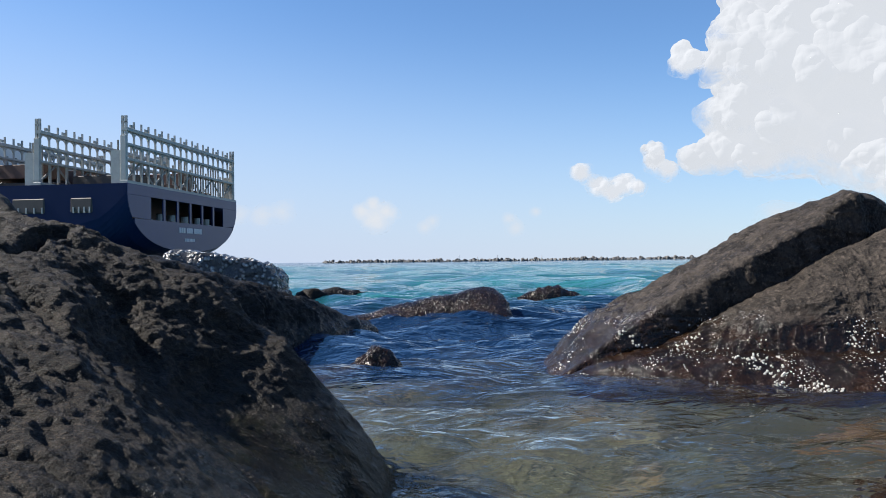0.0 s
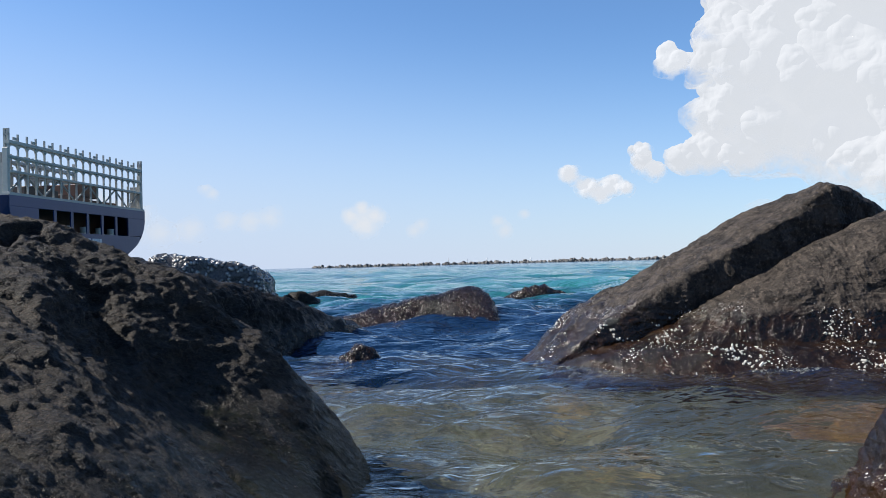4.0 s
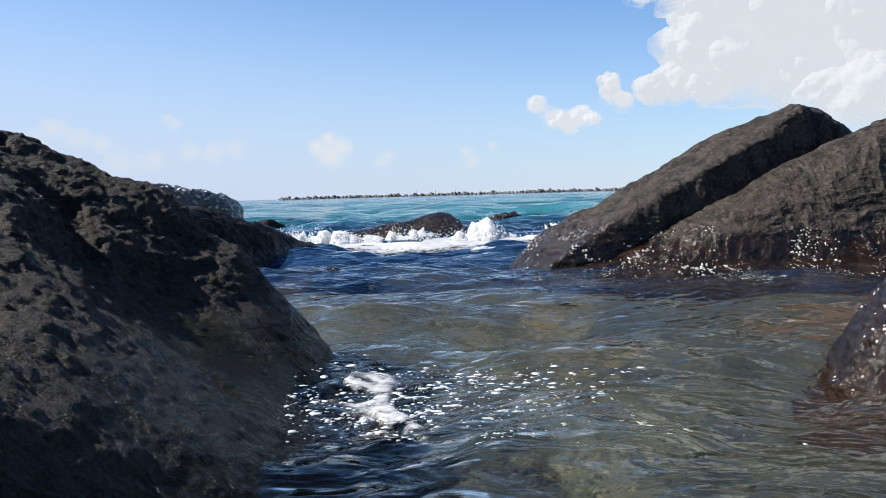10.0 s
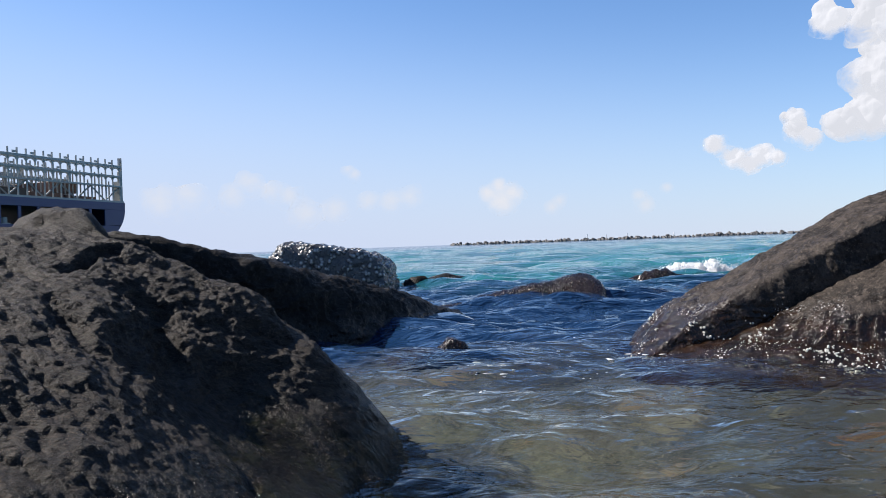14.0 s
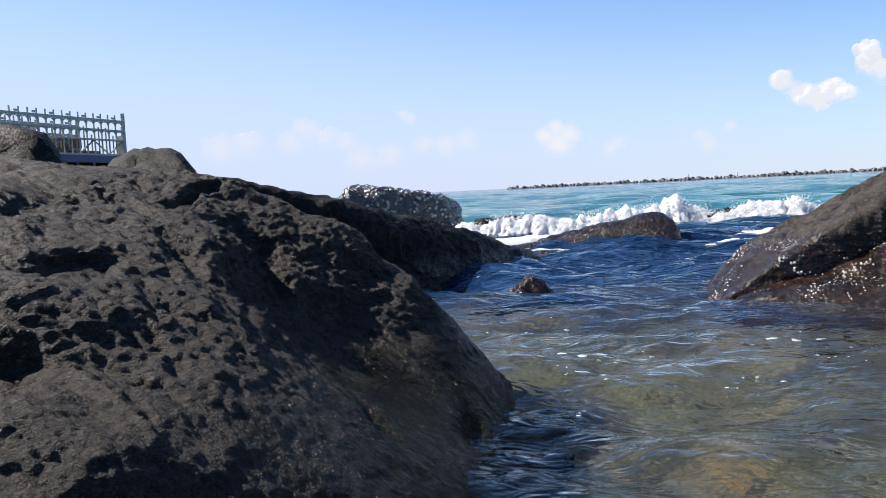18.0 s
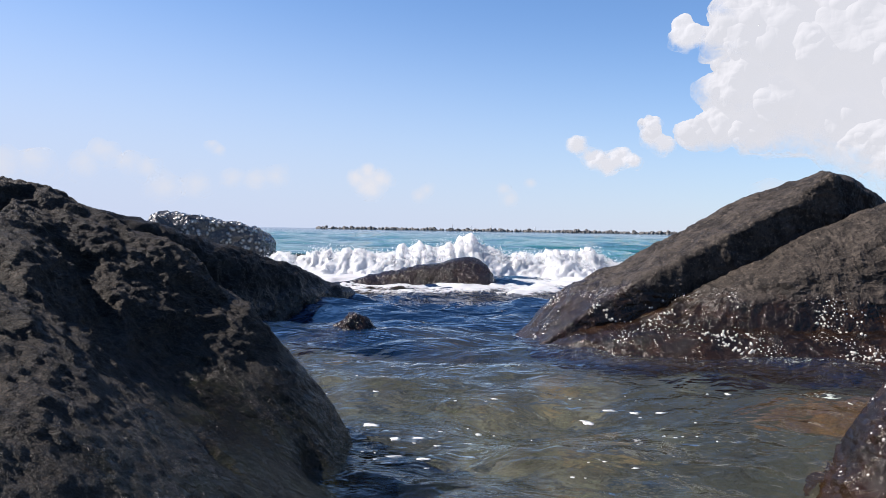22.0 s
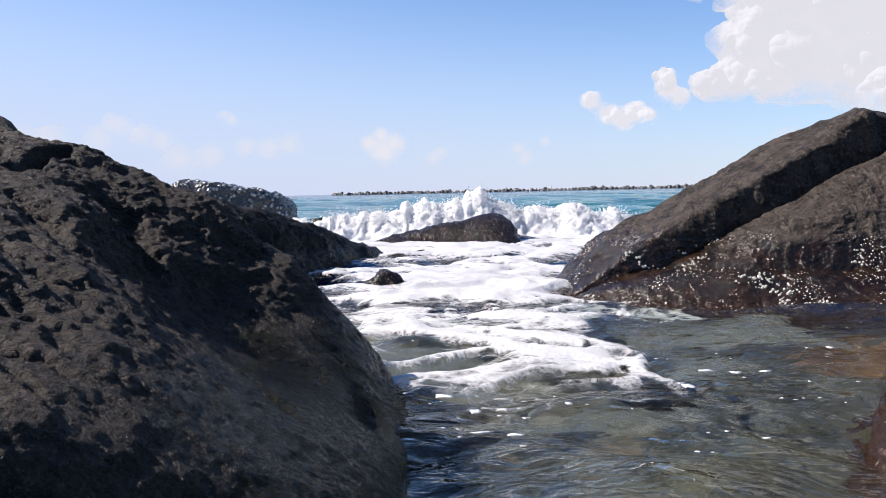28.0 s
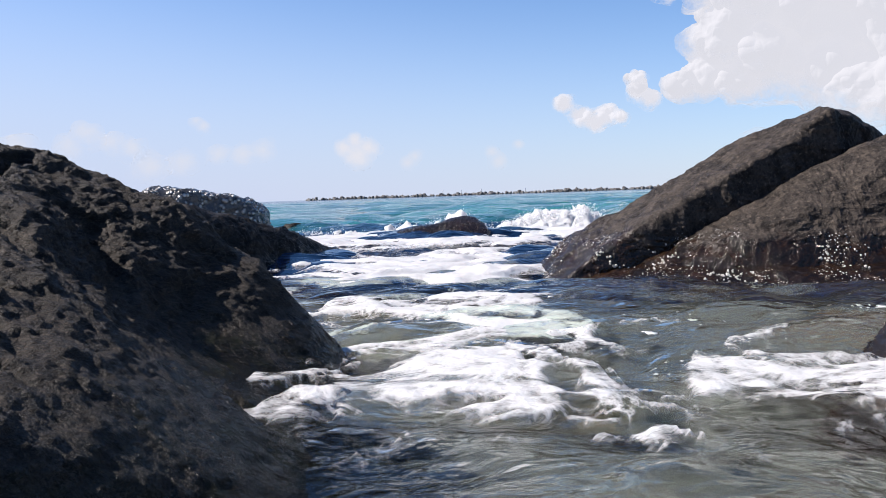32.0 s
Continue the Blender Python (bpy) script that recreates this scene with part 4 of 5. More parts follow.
def ship():
    root = tagged(new("container_ship"), "large navy blue container ship with empty grey lashing bridges, sailing past", "ship")
    edge = [(y, z) for _, y, z in loft_hull(root)]
    # transom plate below, above and between the mooring openings
    def depth(y):
        ys = sorted(edge)
        return float(np.interp(y, [p[0] for p in ys], [p[1] for p in ys]))

    low, high = 8.3, 12.2
    spans = [(-15.8 + 5.3 * k, -15.8 + 5.3 * k + 4.5) for k in range(6)]
    steps = [-23.1 + 46.2 * k / 60 for k in range(61)]
    under = [(y, min(depth(y), low - 0.02) if abs(y) < 20 else depth(y)) for y in steps]
    keep = [k for k in range(61) if under[k][1] < low - 0.03]
    prism("transom_plate", [under[k] for k in keep] + [(under[k][0], low) for k in reversed(keep)], -0.1, 0.15, M_STERN, root, "grey-blue rounded stern plate")
    box_part("transom_beam", (-0.1, -23.1, high, 0.15, 23.1, 14.1), M_STERN, root, "grey-blue top strake of the stern", 0.05)
    left = spans[0][0]
    right = spans[-1][1]
    for sgn, lim in ((-1, left), (1, right)):
        out = [(sgn * 23.1, high), (lim, high), (lim, low)] + [(sgn * a, depth(sgn * a)) for a in (21.6, 22.2, 22.7, 23.0) if depth(sgn * a) < high]
        out = [(y, max(z, low)) for y, z in out]
        prism("transom_wing", out, -0.1, 0.15, M_STERN, root)
    for (_, a), (b, _) in zip(spans, spans[1:]):
        box_part("mullion", (-0.1, a, low, 0.15, b, high), M_STERN, root)
    box_part("mooring_deck", (0.2, -21, low - 0.5, 9.0, 21, low - 0.1), M_DARK, root, "dark mooring deck inside the stern")
    box_part("mooring_bulkhead", (9.0, -21, low - 0.5, 9.4, 21, 13.9), M_RUST, root)
    box_part("mooring_deckhead", (0.2, -22, 13.3, 9.4, 22, 13.7), M_DARK, root)
    for y in (-13, -8.5, -3, 2.5, 7, 12):
        bm = bmesh.new()
        bmesh.ops.create_cone(bm, cap_ends=True, segments=12, radius1=0.7, radius2=0.7, depth=1.6, matrix=Matrix.Translation((2.5, y, low + 0.7)))
        bm_box(bm, 1.8, y - 1.1, low - 0.1, 3.2, y + 1.1, low + 0.35, 0.05)
        part("winch", bm, M_STEEL, root, "pale mooring winch")
    # two openings in the port side, their inner shade given by solid dark blocks
    for s, w in ((6.0, 4.0), (14.5, 6.0)):
        bm = bmesh.new()
        bm_box(bm, s, 22.6, 9.2, s + w, 23.35, 11.8, 0.25)
        o = part("side_opening_block", bm, M_DARK, root, "dark block standing in for a shaded mooring opening in the hull side")
        for k in range(4):
            box_part("fairlead", (s + 0.3 + k * w / 4.2, 23.3, 9.2, s + 0.55 + k * w / 4.2, 23.5, 10.2), M_STEEL, o)
    # name and port of registry as plain bars
    y = 4.6
    for word, z, w, h in ((3, 6.4, 0.72, 1.0), (3, 6.4, 0.72, 1.0), (4, 6.4, 0.72, 1.0), (0, 0, 0, 0), (7, 4.8, 0.45, 0.6)):
        if not word:
            y = 2.2
            continue
        for _ in range(word):
            box_part("letter_bar", (-0.16, y - w, z, -0.1, y, z + h), M_WHITE, root, "white lettering bar")
            y -= w + 0.16
        y -= 0.5
    box_part("deck", (0.2, -22.8, 13.75, 240, 22.8, 14.0), M_DARK, root)
    box_part("keel_paint", (20, -15, -2.2, 220, 15, 1.0), M_RED, root, "dark red underwater paint")
    # lashing bridges
    def bridge(s, tall):
        bm = bmesh.new()
        bm_box(bm, s - 0.5, -23, 14.0, s + 0.9, 23, 14.5, 0.04)
        b = part("lashing_bridge", bm, M_STEEL, root, "pale grey steel lashing bridge, empty of containers")
        posts = 19
        for k in range(posts):
            y = -22.2 + 44.4 * k / (posts - 1)
            box_part("post", (s, y - 0.13, 14.5, s + 0.28, y + 0.13, tall + 1.1), M_STEEL, b)
        for y in (-23.0, 22.2):
            bm = bmesh.new()
            bm_box(bm, s - 0.1, y - 0.05, 14.0, s + 0.9, y + 0.65, tall - 1.5, 0.06)
            bm_box(bm, s - 0.1, y, tall - 1.5, s + 0.3, y + 0.3, tall + 1.8)
            bm_box(bm, s + 0.5, y, tall - 1.5, s + 0.9, y + 0.3, tall + 1.8)
            bm_box(bm, s - 0.1, y, tall + 0.6, s + 0.9, y + 0.3, tall + 0.9)
            bm_box(bm, s + 1.0, y + 0.2, 14.0, s + 2.6, y + 0.5, 19.5)
            part("end_tower", bm, M_STEEL, b, "box-shaped end tower")
        for z, h in ((tall - 0.45, 0.55), (tall - 2.9, 0.38), (tall - 5.4, 0.38)):
            box_part("rail", (s - 0.25, -22.6, z - h / 2, s + 0.75, 22.6, z + h / 2), M_STEEL, b)
        # arched stiffeners that round the upper corners of every bay
        gap = 44.4 / (posts - 1)
        for k in range(posts - 1):
            y = -22.2 + gap * (k + 0.5)
            for z in (tall - 0.85, tall - 3.15):
                bm = bmesh.new()
                w = gap / 2 - 0.15
                arch = [(-w, 0), (w, 0), (w, -0.7), (w * 0.72, -0.25), (0, -0.1), (-w * 0.72, -0.25), (-w, -0.7)]
                lo, hi = [bm.verts.new((s + 0.05, y + p, z + q)) for p, q in arch], [bm.verts.new((s + 0.3, y + p, z + q)) for p, q in arch]
                bm.faces.new(lo)
                bm.faces.new(hi[::-1])
                for i in range(len(arch)):
                    j = (i + 1) % len(arch)
                    bm.faces.new((lo[j], lo[i], hi[i], hi[j]))
                bmesh.ops.recalc_face_normals(bm, faces=list(bm.faces))
                part("bay_arch", bm, M_STEEL, b)
        for k in range(0, posts - 2, 2):
            y = -22.2 + gap * k
            run, rise = gap * 2, tall - 5.6 - 14.5
            lean = 1 if k % 4 else -1
            m = Matrix.Translation((s + 0.5, y + run / 2, 14.5 + rise / 2)) @ Matrix.Rotation(math.atan2(rise, run) * lean, 4, "X") @ Matrix.Diagonal((0.2, math.hypot(run, rise), 0.3, 1))
            bm = bmesh.new()
            bmesh.ops.create_cube(bm, size=1.0, matrix=m)
            part("brace", bm, M_GREY, b)
        # inner row of stanchions with their walkway
        box_part("walkway", (s + 1.3, -22.4, 18.2, s + 2.6, 22.4, 18.45), M_GREY, b)
        for k in range(posts - 1):
            y = -22.2 + gap * (k + 0.5)
            box_part("stanchion", (s + 2.2, y - 0.12, 14.5, s + 2.45, y + 0.12, tall - 2.0 if k % 3 else tall - 4.0), M_GREY, b)
        for k in range(posts - 1):
            y = -22.2 + gap * k
            if k % 2:
                box_part("toe_plate", (s + 0.1, y + 0.3, tall + 0.0, s + 0.3, y + 1.2, tall + 0.5), M_STEEL, b)

    for s, tall in ((0.4, 23.5), (15.9, 23.5), (31.4, 23.5)):
        bridge(s, tall)
    for s in (2.5, 18.0, 33.5):
        for y in (-16, -5.4, 5.2):
            box_part("hatch_cover", (s, y, 14.0, s + 12.2, y + 10.0, 15.8 + 0.5 * math.sin(s + y)), M_RUST if y < 0 else M_DARK, root, "dark steel hatch cover", 0.1)
    for s, y, z in ((4.5, -12, 16.5), (20, -4, 16.7), (20, 8, 16.5), (35, -14, 16.4)):
        box_part("container", (s, y, z - 0.4, s + 12.0, y + 7.3, z + 2.1), M_RUST, root, "red-brown freight container", 0.08)
    # funnel casing and deckhouse
    box_part("deckhouse", (46.6, -22, 14, 60, 22, 26), M_WHITE, root, "white deckhouse", 0.2)
    f = box_part("funnel", (49.0, -9.5, 26, 59, 9.5, 32.0), M_WHITE, root, "white and navy banded funnel casing", 0.1)
    for z0, z1, mat in ((32.0, 37.2, M_HULL), (37.2, 42.4, M_WHITE), (42.4, 45.4, M_HULL)):
        box_part("funnel_band", (48.95, -9.55, z0, 59.05, 9.55, z1), mat, f)
    return root


container_ship = ship()


# ---------------------------------------------------------------- foam and breaking waves
def breaker(name, length, deep, tall, label, seed):
    """A tumbling bank of white water along x, with a ragged crest."""
    nu, nv = int(length / 0.028), 54
    u = np.linspace(-0.5, 0.5, nu)
    w = np.linspace(0, 1, nv)
    uu, ww = np.meshgrid(u, w, indexing="ij")
    x = uu * length
    p = np.stack([x * 1.1 + seed * 9.1, 0 * x, 0 * x + seed], -1)
    crest = tall * np.clip(0.68 + 0.11 * fbm(p, 2, 0.5) + 0.13 * fbm(p * 3.6, 3, 0.65) + 0.16 * np.clip(fbm(p * 9, 3, 0.7) - 0.15, 0, 1), 0.10, 1.15) * np.clip(5.0 * (0.5 - np.abs(uu)), 0, 1) ** 0.6
    bell = np.exp(-(((ww - 0.58) / 0.20) ** 2)) + 0.22 * np.clip(1 - np.abs(ww - 0.45) * 2, 0, 1)
    y = (ww - 0.5) * deep * 1.5 + 0.12 * deep * fbm(p * 0.7 + 3, 3)
    z = crest * bell - 0.05
    v = np.stack([x, y, z], -1).reshape(-1, 3)
    i, j = np.meshgrid(np.arange(nu - 1), np.arange(nv - 1), indexing="ij")
    f = np.stack([i * nv + j, (i + 1) * nv + j, (i + 1) * nv + j + 1, i * nv + j + 1], -1).reshape(-1, 4)
    tri = np.concatenate([f[:, :3], f[:, [0, 2, 3]]])
    n = normals(v, tri)
    lump = 0.035 * fbm(v * 4.0 + seed, 2) + 0.022 * (np.abs(vnoise(v * 8 + seed)) - 0.3) + 0.030 * fbm(v * 16 + seed, 3, 0.65) + 0.012 * fbm(v * 45, 2)
    v = v + n * (lump * np.clip(z.ravel() * 5 + 0.45, 0.15, 1))[:, None]
    cover = 1.25 - 1.5 * np.clip(np.abs(ww - 0.5) * 2 - 0.25, 0, 1) - 0.80 * np.clip(bell - 0.55, 0, 1) - 1.2 * np.clip(np.abs(uu) * 2 - 0.72, 0, 1) * 2
    cover = cover + 0.35 * fbm(np.stack([x * 2, y * 2, 0 * x + seed], -1), 3)
    # flung drops over the crest
    pieces, r = [(v, tri)], random.Random(seed)
    ways, dtri = ball(1)
    for _ in range(int(length * 1900)):
        a = r.random()
        h = float(np.interp(a, np.linspace(0, 1, nu), crest.max(1)))
        high = abs(r.gauss(0, 0.22)) - 0.10
        s = r.uniform(0.002, 0.0085) * max(0.25, 1 - high * 0.9)
        gust = 0.6 + 0.5 * math.sin(a * length * 5.1 + seed) * math.sin(a * length * 11.7)
        pieces.append((ways * s * np.array([r.uniform(0.7, 1.6), 1, r.uniform(0.6, 1.6)]) + np.array([(a - 0.5) * length + r.gauss(0, 0.05), (r.gauss(0.08, 0.16) - 0.1 * high) * deep, h * (0.95 + high * gust) - 0.02]), dtri))
    v, f = joined(pieces)
    cover = np.concatenate([cover.ravel(), np.full(len(v) - cover.size, 2.0)])
    return tagged(new(name, with_cover(mesh_of(name, v, f, M_FOAM), cover)), label, "wave", "breaking waves")


def foam_sheet(name, wide, long, cover, label, seed, step=0.022, thick=0.02, stretch=1.0, material=None):
    """A drifting sheet of foam: thick banks, strands and open water between, by turbulence."""
    nx, ny = int(wide / step), int(long / step)
    x, y = np.meshgrid((np.arange(nx) / (nx - 1) - 0.5) * wide, (np.arange(ny) / (ny - 1) - 0.5) * long, indexing="ij")
    p = np.stack([x * stretch, y, 0 * x + seed * 3.3], -1)
    bend = np.stack([fbm(p * 1.1 + 5, 3), fbm(p * 1.1 + 11, 3), 0 * x], -1)
    q = p + 0.45 * bend
    lace = 1 - np.abs(fbm(q * 2.2, 4)) * 2.4
    blot = fbm(q * 0.9 + 40, 3)
    r = np.sqrt((x / wide * 2) ** 2 + (y / long * 2) ** 2)
    mask = 0.55 * lace + 0.7 * blot + cover - 1.5 * np.clip(r - 0.45, 0, 1)
    z = thick * np.clip(mask * 1.5, -0.8, 2.2) - 0.10 * np.clip(0.15 - mask, 0, 1) + 0.006 * fbm(p * 7, 3) + 0.018 * fbm(p * 2.2, 2) + 0.002 * ridged(p * 22, 2)
    keep = mask > -0.45
    i, j = np.meshgrid(np.arange(nx - 1), np.arange(ny - 1), indexing="ij")
    ok = keep[:-1, :-1] & keep[1:, :-1] & keep[1:, 1:] & keep[:-1, 1:]
    i, j = i[ok], j[ok]
    f = np.stack([i * ny + j, (i + 1) * ny + j, (i + 1) * ny + j + 1, i * ny + j + 1], -1)
    v = np.stack([x, y, z], -1).reshape(-1, 3)
    used, back = np.unique(f, return_inverse=True)
    return tagged(new(name, with_cover(mesh_of(name, v[used], back.reshape(f.shape), material or M_FOAM), mask.ravel()[used] * 1.1)), label, "foam", "foam on the water")


wave_left = breaker("breaking_wave", 3.4, 1.3, 0.42, "white tumbling breaker beyond the slab", 21)
wave_middle = breaker("breaking_wave", 3.6, 1.4, 0.50, "white breaker bursting over the low brown rock", 22)
wave_splash = breaker("breaking_wave", 1.5, 0.8, 0.55, "white splash thrown up against the limpet-crusted rock", 24)
wave_right = breaker("breaking_wave", 4.0, 1.5, 0.45, "white breaker rolling towards the sloping boulder", 23)
foam_out = foam_sheet("foam", 6.5, 3.2, 0.62, "white foam swirling round the low rocks", 31, step=0.035)
foam_gap = foam_sheet("foam", 2.2, 5.2, 0.28, "dense white foam filling the channel between the boulders", 36, thick=0.022)
foam_near = foam_sheet("foam", 2.6, 2.0, 0.10, "lacy patches of foam drifting in the pool", 44, step=0.014, thick=0.012)
foam_churn = foam_sheet("foam", 1.2, 1.0, -0.50, "broken foam churned up at the foot of the pitted boulder", 47, step=0.009, thick=0.007, stretch=1.6)
foam_milk = foam_sheet("aerated_water", 2.3, 3.0, 1.0, "milky bubble-filled water under the foam", 35, step=0.04, thick=0.002, material=M_MILK)


def flecks(name, wide, long, count, sizes, label, seed, clusters=7):
    """Small floating rafts of bubbles: flat, uneven blobs strung along a few curving lines."""
    r, pieces = random.Random(seed), []
    ways, tri = ball(2)
    spots = [(r.gauss(0, 0.25) * wide, r.gauss(0, 0.25) * long, r.uniform(0.02, 0.10), r.uniform(-0.6, 0.6)) for _ in range(clusters)]
    for _ in range(count):
        x, y, spread, turn = r.choice(spots)
        a, b = r.gauss(0, 1.6) * spread, r.gauss(0, 0.7) * spread
        at = np.array([x + a * math.cos(turn) - b * math.sin(turn), y + a * math.sin(turn) + b * math.cos(turn), 0.0])
        s = sizes[0] + (sizes[1] - sizes[0]) * r.random() ** 3
        v = ways * s * np.array([r.uniform(0.7, 2.2), r.uniform(0.7, 1.9), 0.22])
        v = v * (1 + 0.8 * fbm(ways * 1.9 + r.uniform(0, 90), 2)[:, None])
        pieces.append((v + at, tri))
    v, f = joined(pieces)
    return tagged(new(name, with_cover(mesh_of(name, v, f, M_FOAM), np.full(len(v), 1.6))), label, "foam", kind="stuff")


# the smallest white flecks also stand in for sun glints on the ripples
foam_foot = flecks("foam_bubbles", 1.0, 0.6, 900, (0.0012, 0.0065), "scattered bubbles churned up at the foot of the pitted boulder, doubling as glints on the water", 36, 44)
foam_pool = flecks("foam_bubbles", 2.2, 1.5, 70, (0.0025, 0.012), "thinly scattered floating bubbles in the pool", 41, 34)


# ---------------------------------------------------------------- motion
LEVEL = [(0, -0.05), (1, -0.04), (2, -0.02), (3, -0.01), (4, -0.05), (5.5, -0.19), (6, -0.2), (6.5, -0.16), (7, -0.08), (8, 0.01), (9, 0.03), (10, 0.02), (11, -0.05), (12, -0.11), (13, -0.03), (14, 0.01),
         (15, -0.03), (16, -0.06), (17, -0.08), (18, -0.03), (19, 0.03), (20, 0.04), (21, -0.02), (22, -0.05), (23, -0.03), (24, 0.015), (25, 0.06), (26.5, 0.02), (27.2, -0.08), (28, -0.08), (29, 0.04), (30, 0.09), (31, 0.12), (32, 0.04)]


def level(t):
    return float(np.interp(t, [a for a, _ in LEVEL], [b for _, b in LEVEL]))


def motions():
    walk(container_ship, [(t, pose(-48.9 - 0.991 * 4.63 * t, 155.1 + 0.133 * 4.63 * t, 0, 0, 0, 172.36)) for t in (0, 0.5, 1, 2, 4, 8, 12, 16, 20, 24, 28, 30, 31, 31.5, 32)])
    walk(sea, [(t, pose(0.05 * math.sin(t * 0.9), -0.25 * math.sin(t * 1.05 + 0.4), z)) for t, z in LEVEL])

    def ride(ob, rows):
        """rows: seconds, x, y and height over the water."""
        walk(ob, [(t, pose(x, y, level(t) + up)) for t, x, y, up in rows])

    ride(wave_left, [(0, -1.2, 16, -0.7), (1.5, -1.2, 12, -0.6), (2.5, -0.9, 10.0, -0.34), (3.5, -0.7, 9.2, -0.34), (4.5, -1.1, 11.5, -0.7), (5.5, -1.1, 11, -0.12), (6.2, -1.0, 10.4, -0.15), (7.5, -0.6, 10.4, 0.0), (8.3, -0.5, 9.8, 0.05),
                     (9, -0.5, 8.1, -0.20), (10, -0.6, 7.9, -0.26), (11.2, -0.8, 9.2, -0.5), (13, -1.0, 12, -0.6), (15.5, -1.0, 12, -0.3), (17, -0.9, 9.9, -0.10), (18.5, -0.9, 10.0, -0.12), (20, -0.8, 10.2, -0.14), (21.5, -0.8, 10.0, -0.02),
                     (22.3, -0.9, 9.8, -0.02), (23.3, -0.8, 9.2, 0.06), (24, -0.7, 7.9, 0.05), (24.6, -0.7, 7.8, -0.05), (26.5, -0.9, 9.4, 0.0), (28, -0.9, 9.6, 0.0), (29, -0.9, 9.4, -0.20), (30, -0.9, 9.4, -0.28), (32, -0.9, 9.6, -0.3)])
    ride(wave_splash, [(0, -2.6, 9.3, -0.9), (8.2, -2.6, 9.3, -0.75), (8.8, -2.6, 9.4, -0.05), (9.3, -2.6, 9.4, -0.05), (9.9, -2.6, 9.3, -0.75), (15.5, -2.6, 9.3, -0.9), (23.3, -2.6, 9.3, -0.75), (23.9, -2.5, 9.4, 0.08),
                       (24.4, -2.5, 9.4, 0.06), (25.3, -2.6, 9.3, -0.75), (32, -2.6, 9.3, -0.9)])
    ride(wave_middle, [(0, 0.6, 18, -0.8), (4, 0.6, 15, -0.7), (7, 0.3, 12, -0.3), (7.6, 0.2, 11, 0.05), (8.4, 0.2, 10.2, 0.05), (9, 0.9, 8.0, -0.26), (10.2, 0.8, 7.9, -0.4), (12, 0.5, 13, -0.7), (15, 0.8, 13, -0.3), (16, 0.9, 12, -0.12),
                       (17, 0.7, 11.5, -0.25), (18.7, 0.8, 11, -0.12), (20, 0.8, 11.2, -0.2), (21.5, 0.6, 10.5, -0.05), (22.4, 0.4, 10.2, 0.0), (23.2, 0.3, 9.6, 0.06), (24, 0.7, 7.8, 0.03), (24.6, 0.7, 7.7, -0.1), (26.5, 0.3, 9.6, 0.0), (28, 0.3, 9.6, 0.05),
                       (29, 0.3, 9.8, -0.2), (30.3, 0.4, 9.9, -0.25), (31, 0.4, 9.8, -0.32), (32, 0.4, 9.8, -0.32)])
    ride(wave_right, [(0, 3.2, 19, -0.8), (4, 3.2, 16, -0.7), (5.8, 3.0, 12, -0.3), (6.5, 2.9, 11.5, -0.18), (7.5, 2.9, 11.5, -0.05), (8.5, 2.8, 10.5, -0.1), (10, 2.6, 10, -0.35), (12, 3.2, 13, -0.6), (13.5, 3.2, 13, -0.2), (15.7, 3.0, 12.5, -0.02),
                      (17, 2.9, 11.0, 0.0), (19, 3.0, 11, -0.08), (20, 3.0, 11, -0.02), (21.5, 2.8, 10.8, 0.0), (23, 2.8, 10.4, 0.03), (24.5, 2.8, 9.8, 0.0), (26.5, 2.6, 10, -0.02), (28, 2.6, 9.6, -0.02), (30, 2.6, 9.8, -0.12), (32, 2.6, 9.8, -0.1)])
    ride(foam_out, [(0, 0.6, 16, -0.5), (5, 0.6, 15, -0.4), (7.5, 0.4, 11, -0.06), (9, 0.3, 8.2, -0.01), (10.5, 0.3, 8.0, -0.01), (12, 0.4, 9.6, -0.02), (14, 0.6, 11, -0.05), (17, 0.6, 9.4, 0.015), (20, 0.6, 9.2, 0.02), (23, 0.4, 8.6, -0.015), (26.5, 0.3, 8.0, 0.05), (28, 0.3, 7.8, 0.06), (30, 0.3, 7.9, 0.05), (32, 0.3, 8.2, 0.03)])
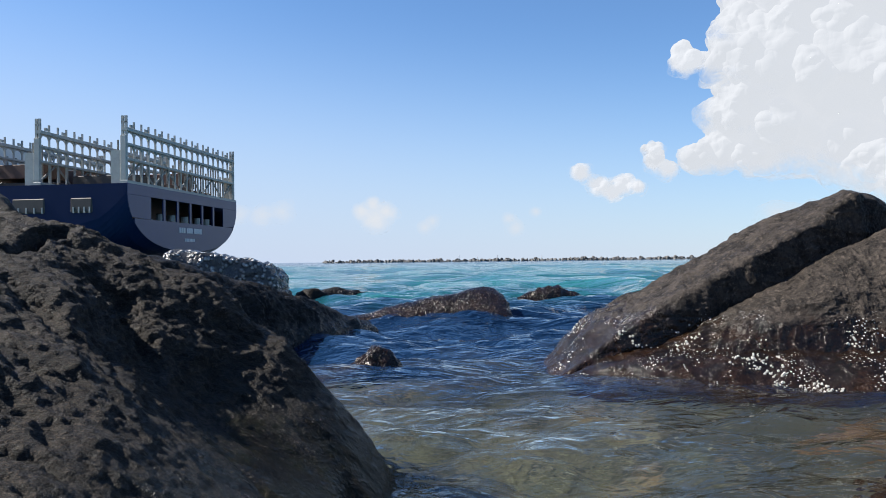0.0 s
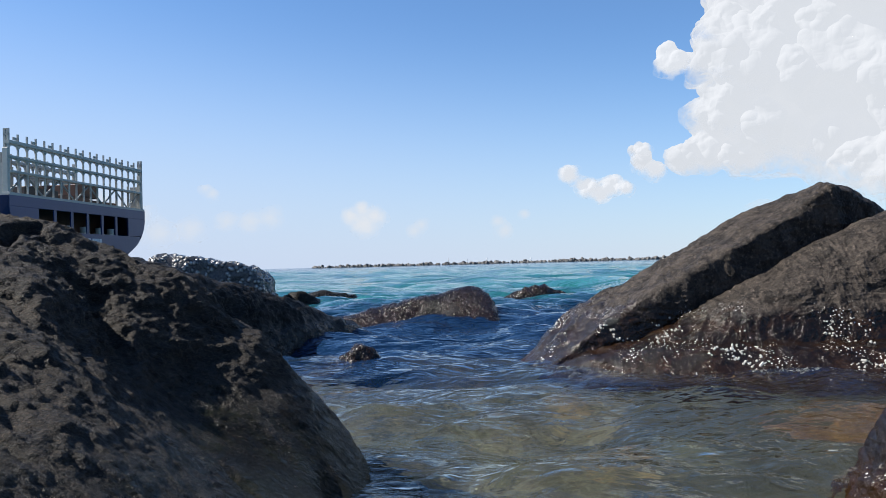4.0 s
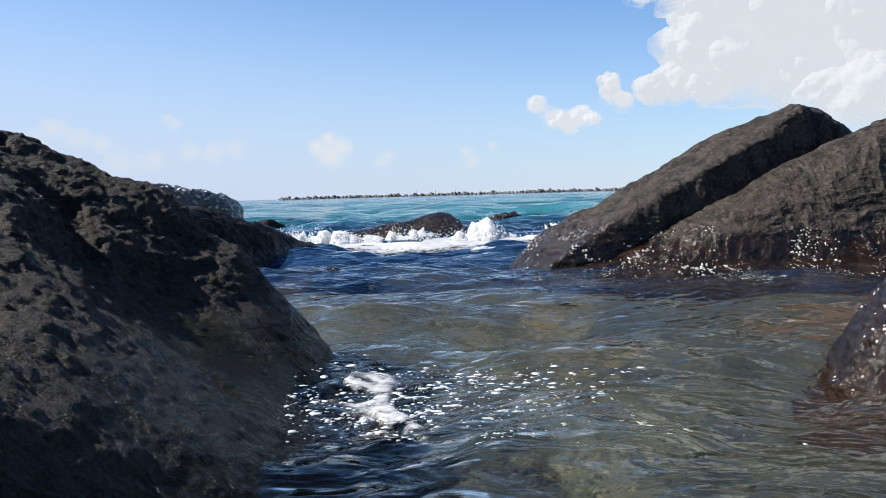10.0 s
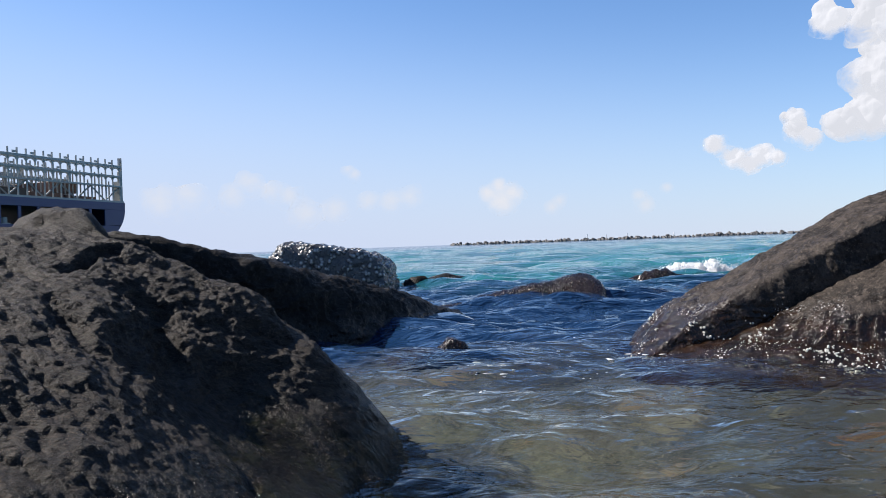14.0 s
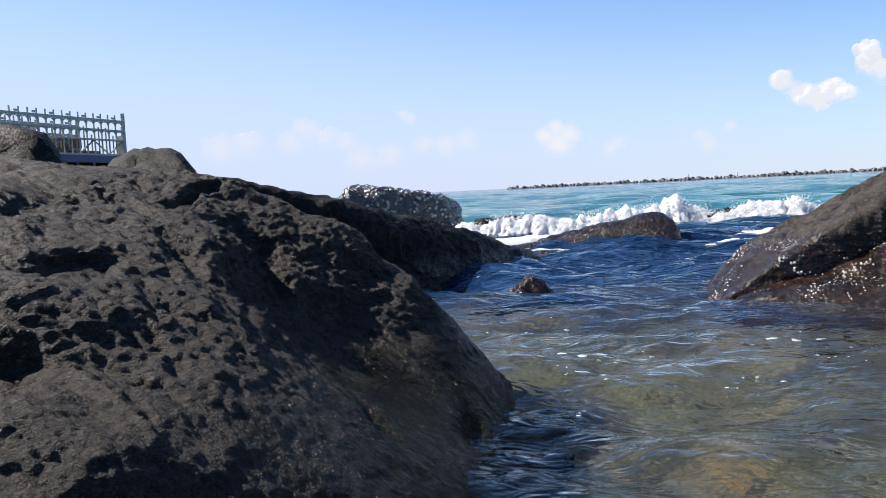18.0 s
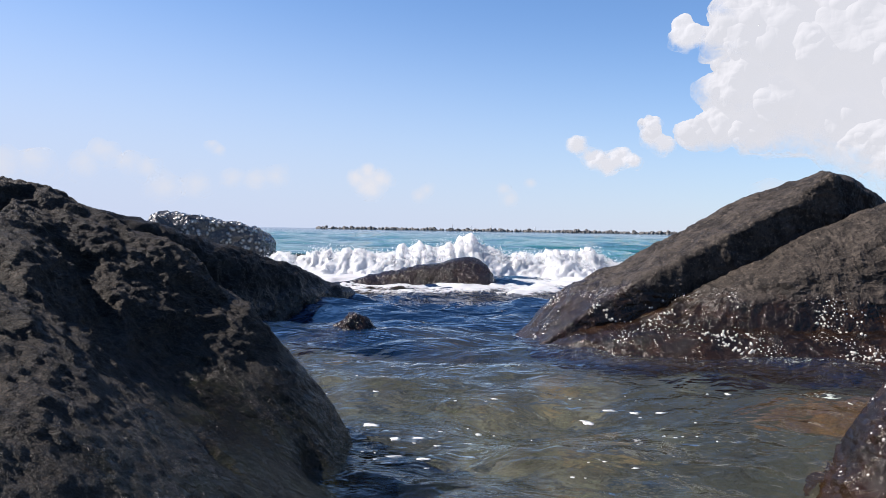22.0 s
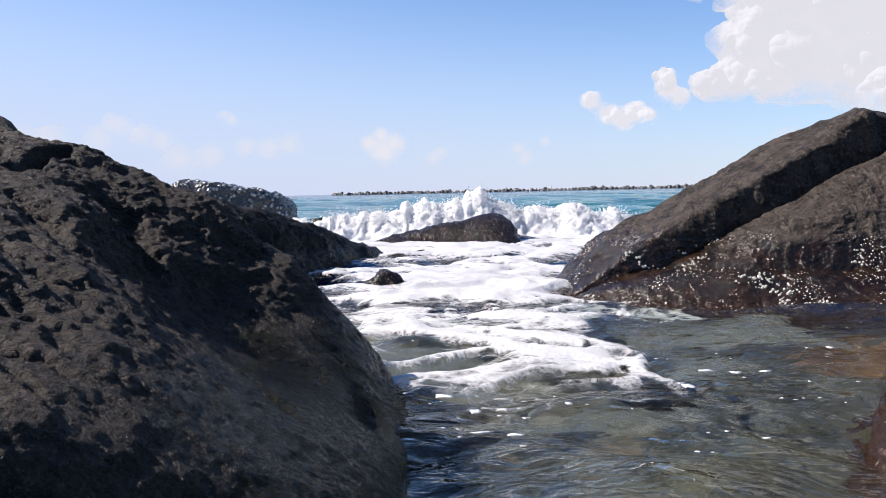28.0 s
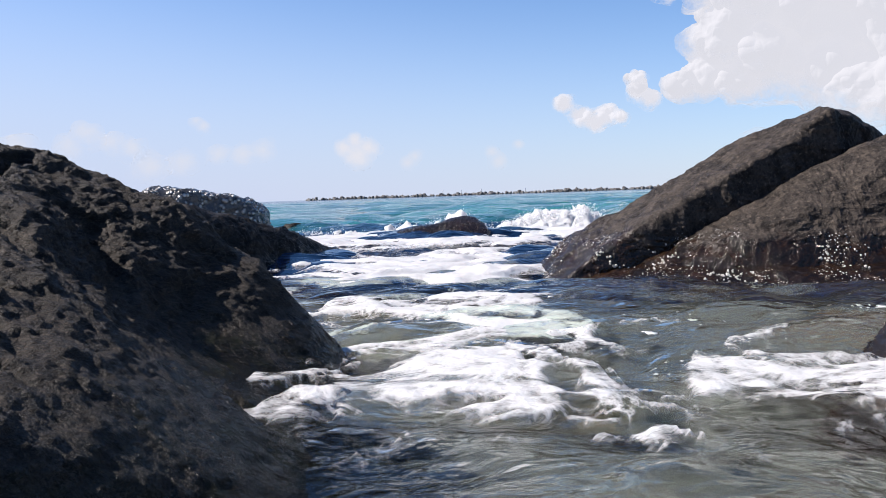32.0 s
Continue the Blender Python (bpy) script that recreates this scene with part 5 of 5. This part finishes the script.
    ride(foam_gap, [(0, 0.3, 17, -0.6), (20, 0.3, 16, -0.6), (24, 0.3, 12.5, -0.3), (25.4, 0.3, 9.5, -0.02), (26.5, 0.2, 6.9, 0.03), (27.2, 0.15, 5.4, 0.04), (28, 0.1, 4.6, 0.04), (29, 0.0, 4.2, 0.03), (30, 0.0, 4.4, 0.015), (31, 0.05, 4.6, 0.01), (32, 0.05, 4.7, 0.0)])
    ride(foam_near, [(0, 0.5, 18, -0.6), (20, 0.5, 17, -0.6), (25, 0.5, 13, -0.4), (27, 0.5, 8, -0.05), (28, 0.5, 4.0, 0.0), (29, 0.0, 2.35, 0.04), (30, 0.35, 2.5, 0.04), (31, 0.95, 2.0, 0.045), (32, 0.9, 1.9, 0.045)])
    ride(foam_milk, [(0, 0.5, 18, -0.9), (20, 0.5, 17, -0.9), (25, 0.4, 12, -0.6), (27, 0.3, 7, -0.15), (28, 0.3, 3.6, -0.09), (29, 0.4, 2.5, -0.085), (30, 0.5, 2.4, -0.085), (31, 0.55, 2.4, -0.085), (32, 0.55, 2.4, -0.09)])
    foot = [(0, 0.3, 15, -0.5), (5, 0.3, 12, -0.5), (7, 0.2, 6, -0.05), (8.3, 0.3, 2.3, 0.02), (9, 0.15, 1.95, 0.012), (10, 0.08, 1.7, 0.008), (10.6, 0.05, 1.5, 0.0), (11.3, 0.1, -0.5, 0.0), (12.1, 0.0, -0.5, 0.0), (12.6, 0.0, 1.72, 0.02), (13.5, 0.05, 1.65, 0.02), (14.5, 0.3, -0.8, 0.0), (25, 0.3, -0.8, 0.0), (32, 0.3, -0.8, 0.0)]
    ride(foam_foot, foot)
    ride(foam_churn, [(t, x - 0.03, y + 0.02, up + 0.01) for t, x, y, up in foot])
    ride(foam_pool, [(0, 0.6, 16, -0.5), (8, 0.6, 14, -0.5), (12, 0.5, 7, -0.05), (14, 0.5, 4.2, 0.01), (17, 0.6, 3.2, 0.015), (20, 0.6, 2.9, 0.015), (22, 0.55, 2.6, 0.018), (24, 0.5, 2.5, 0.018), (27, 0.6, 2.3, 0.015), (32, 0.7, 2.6, 0.015)])


motions()
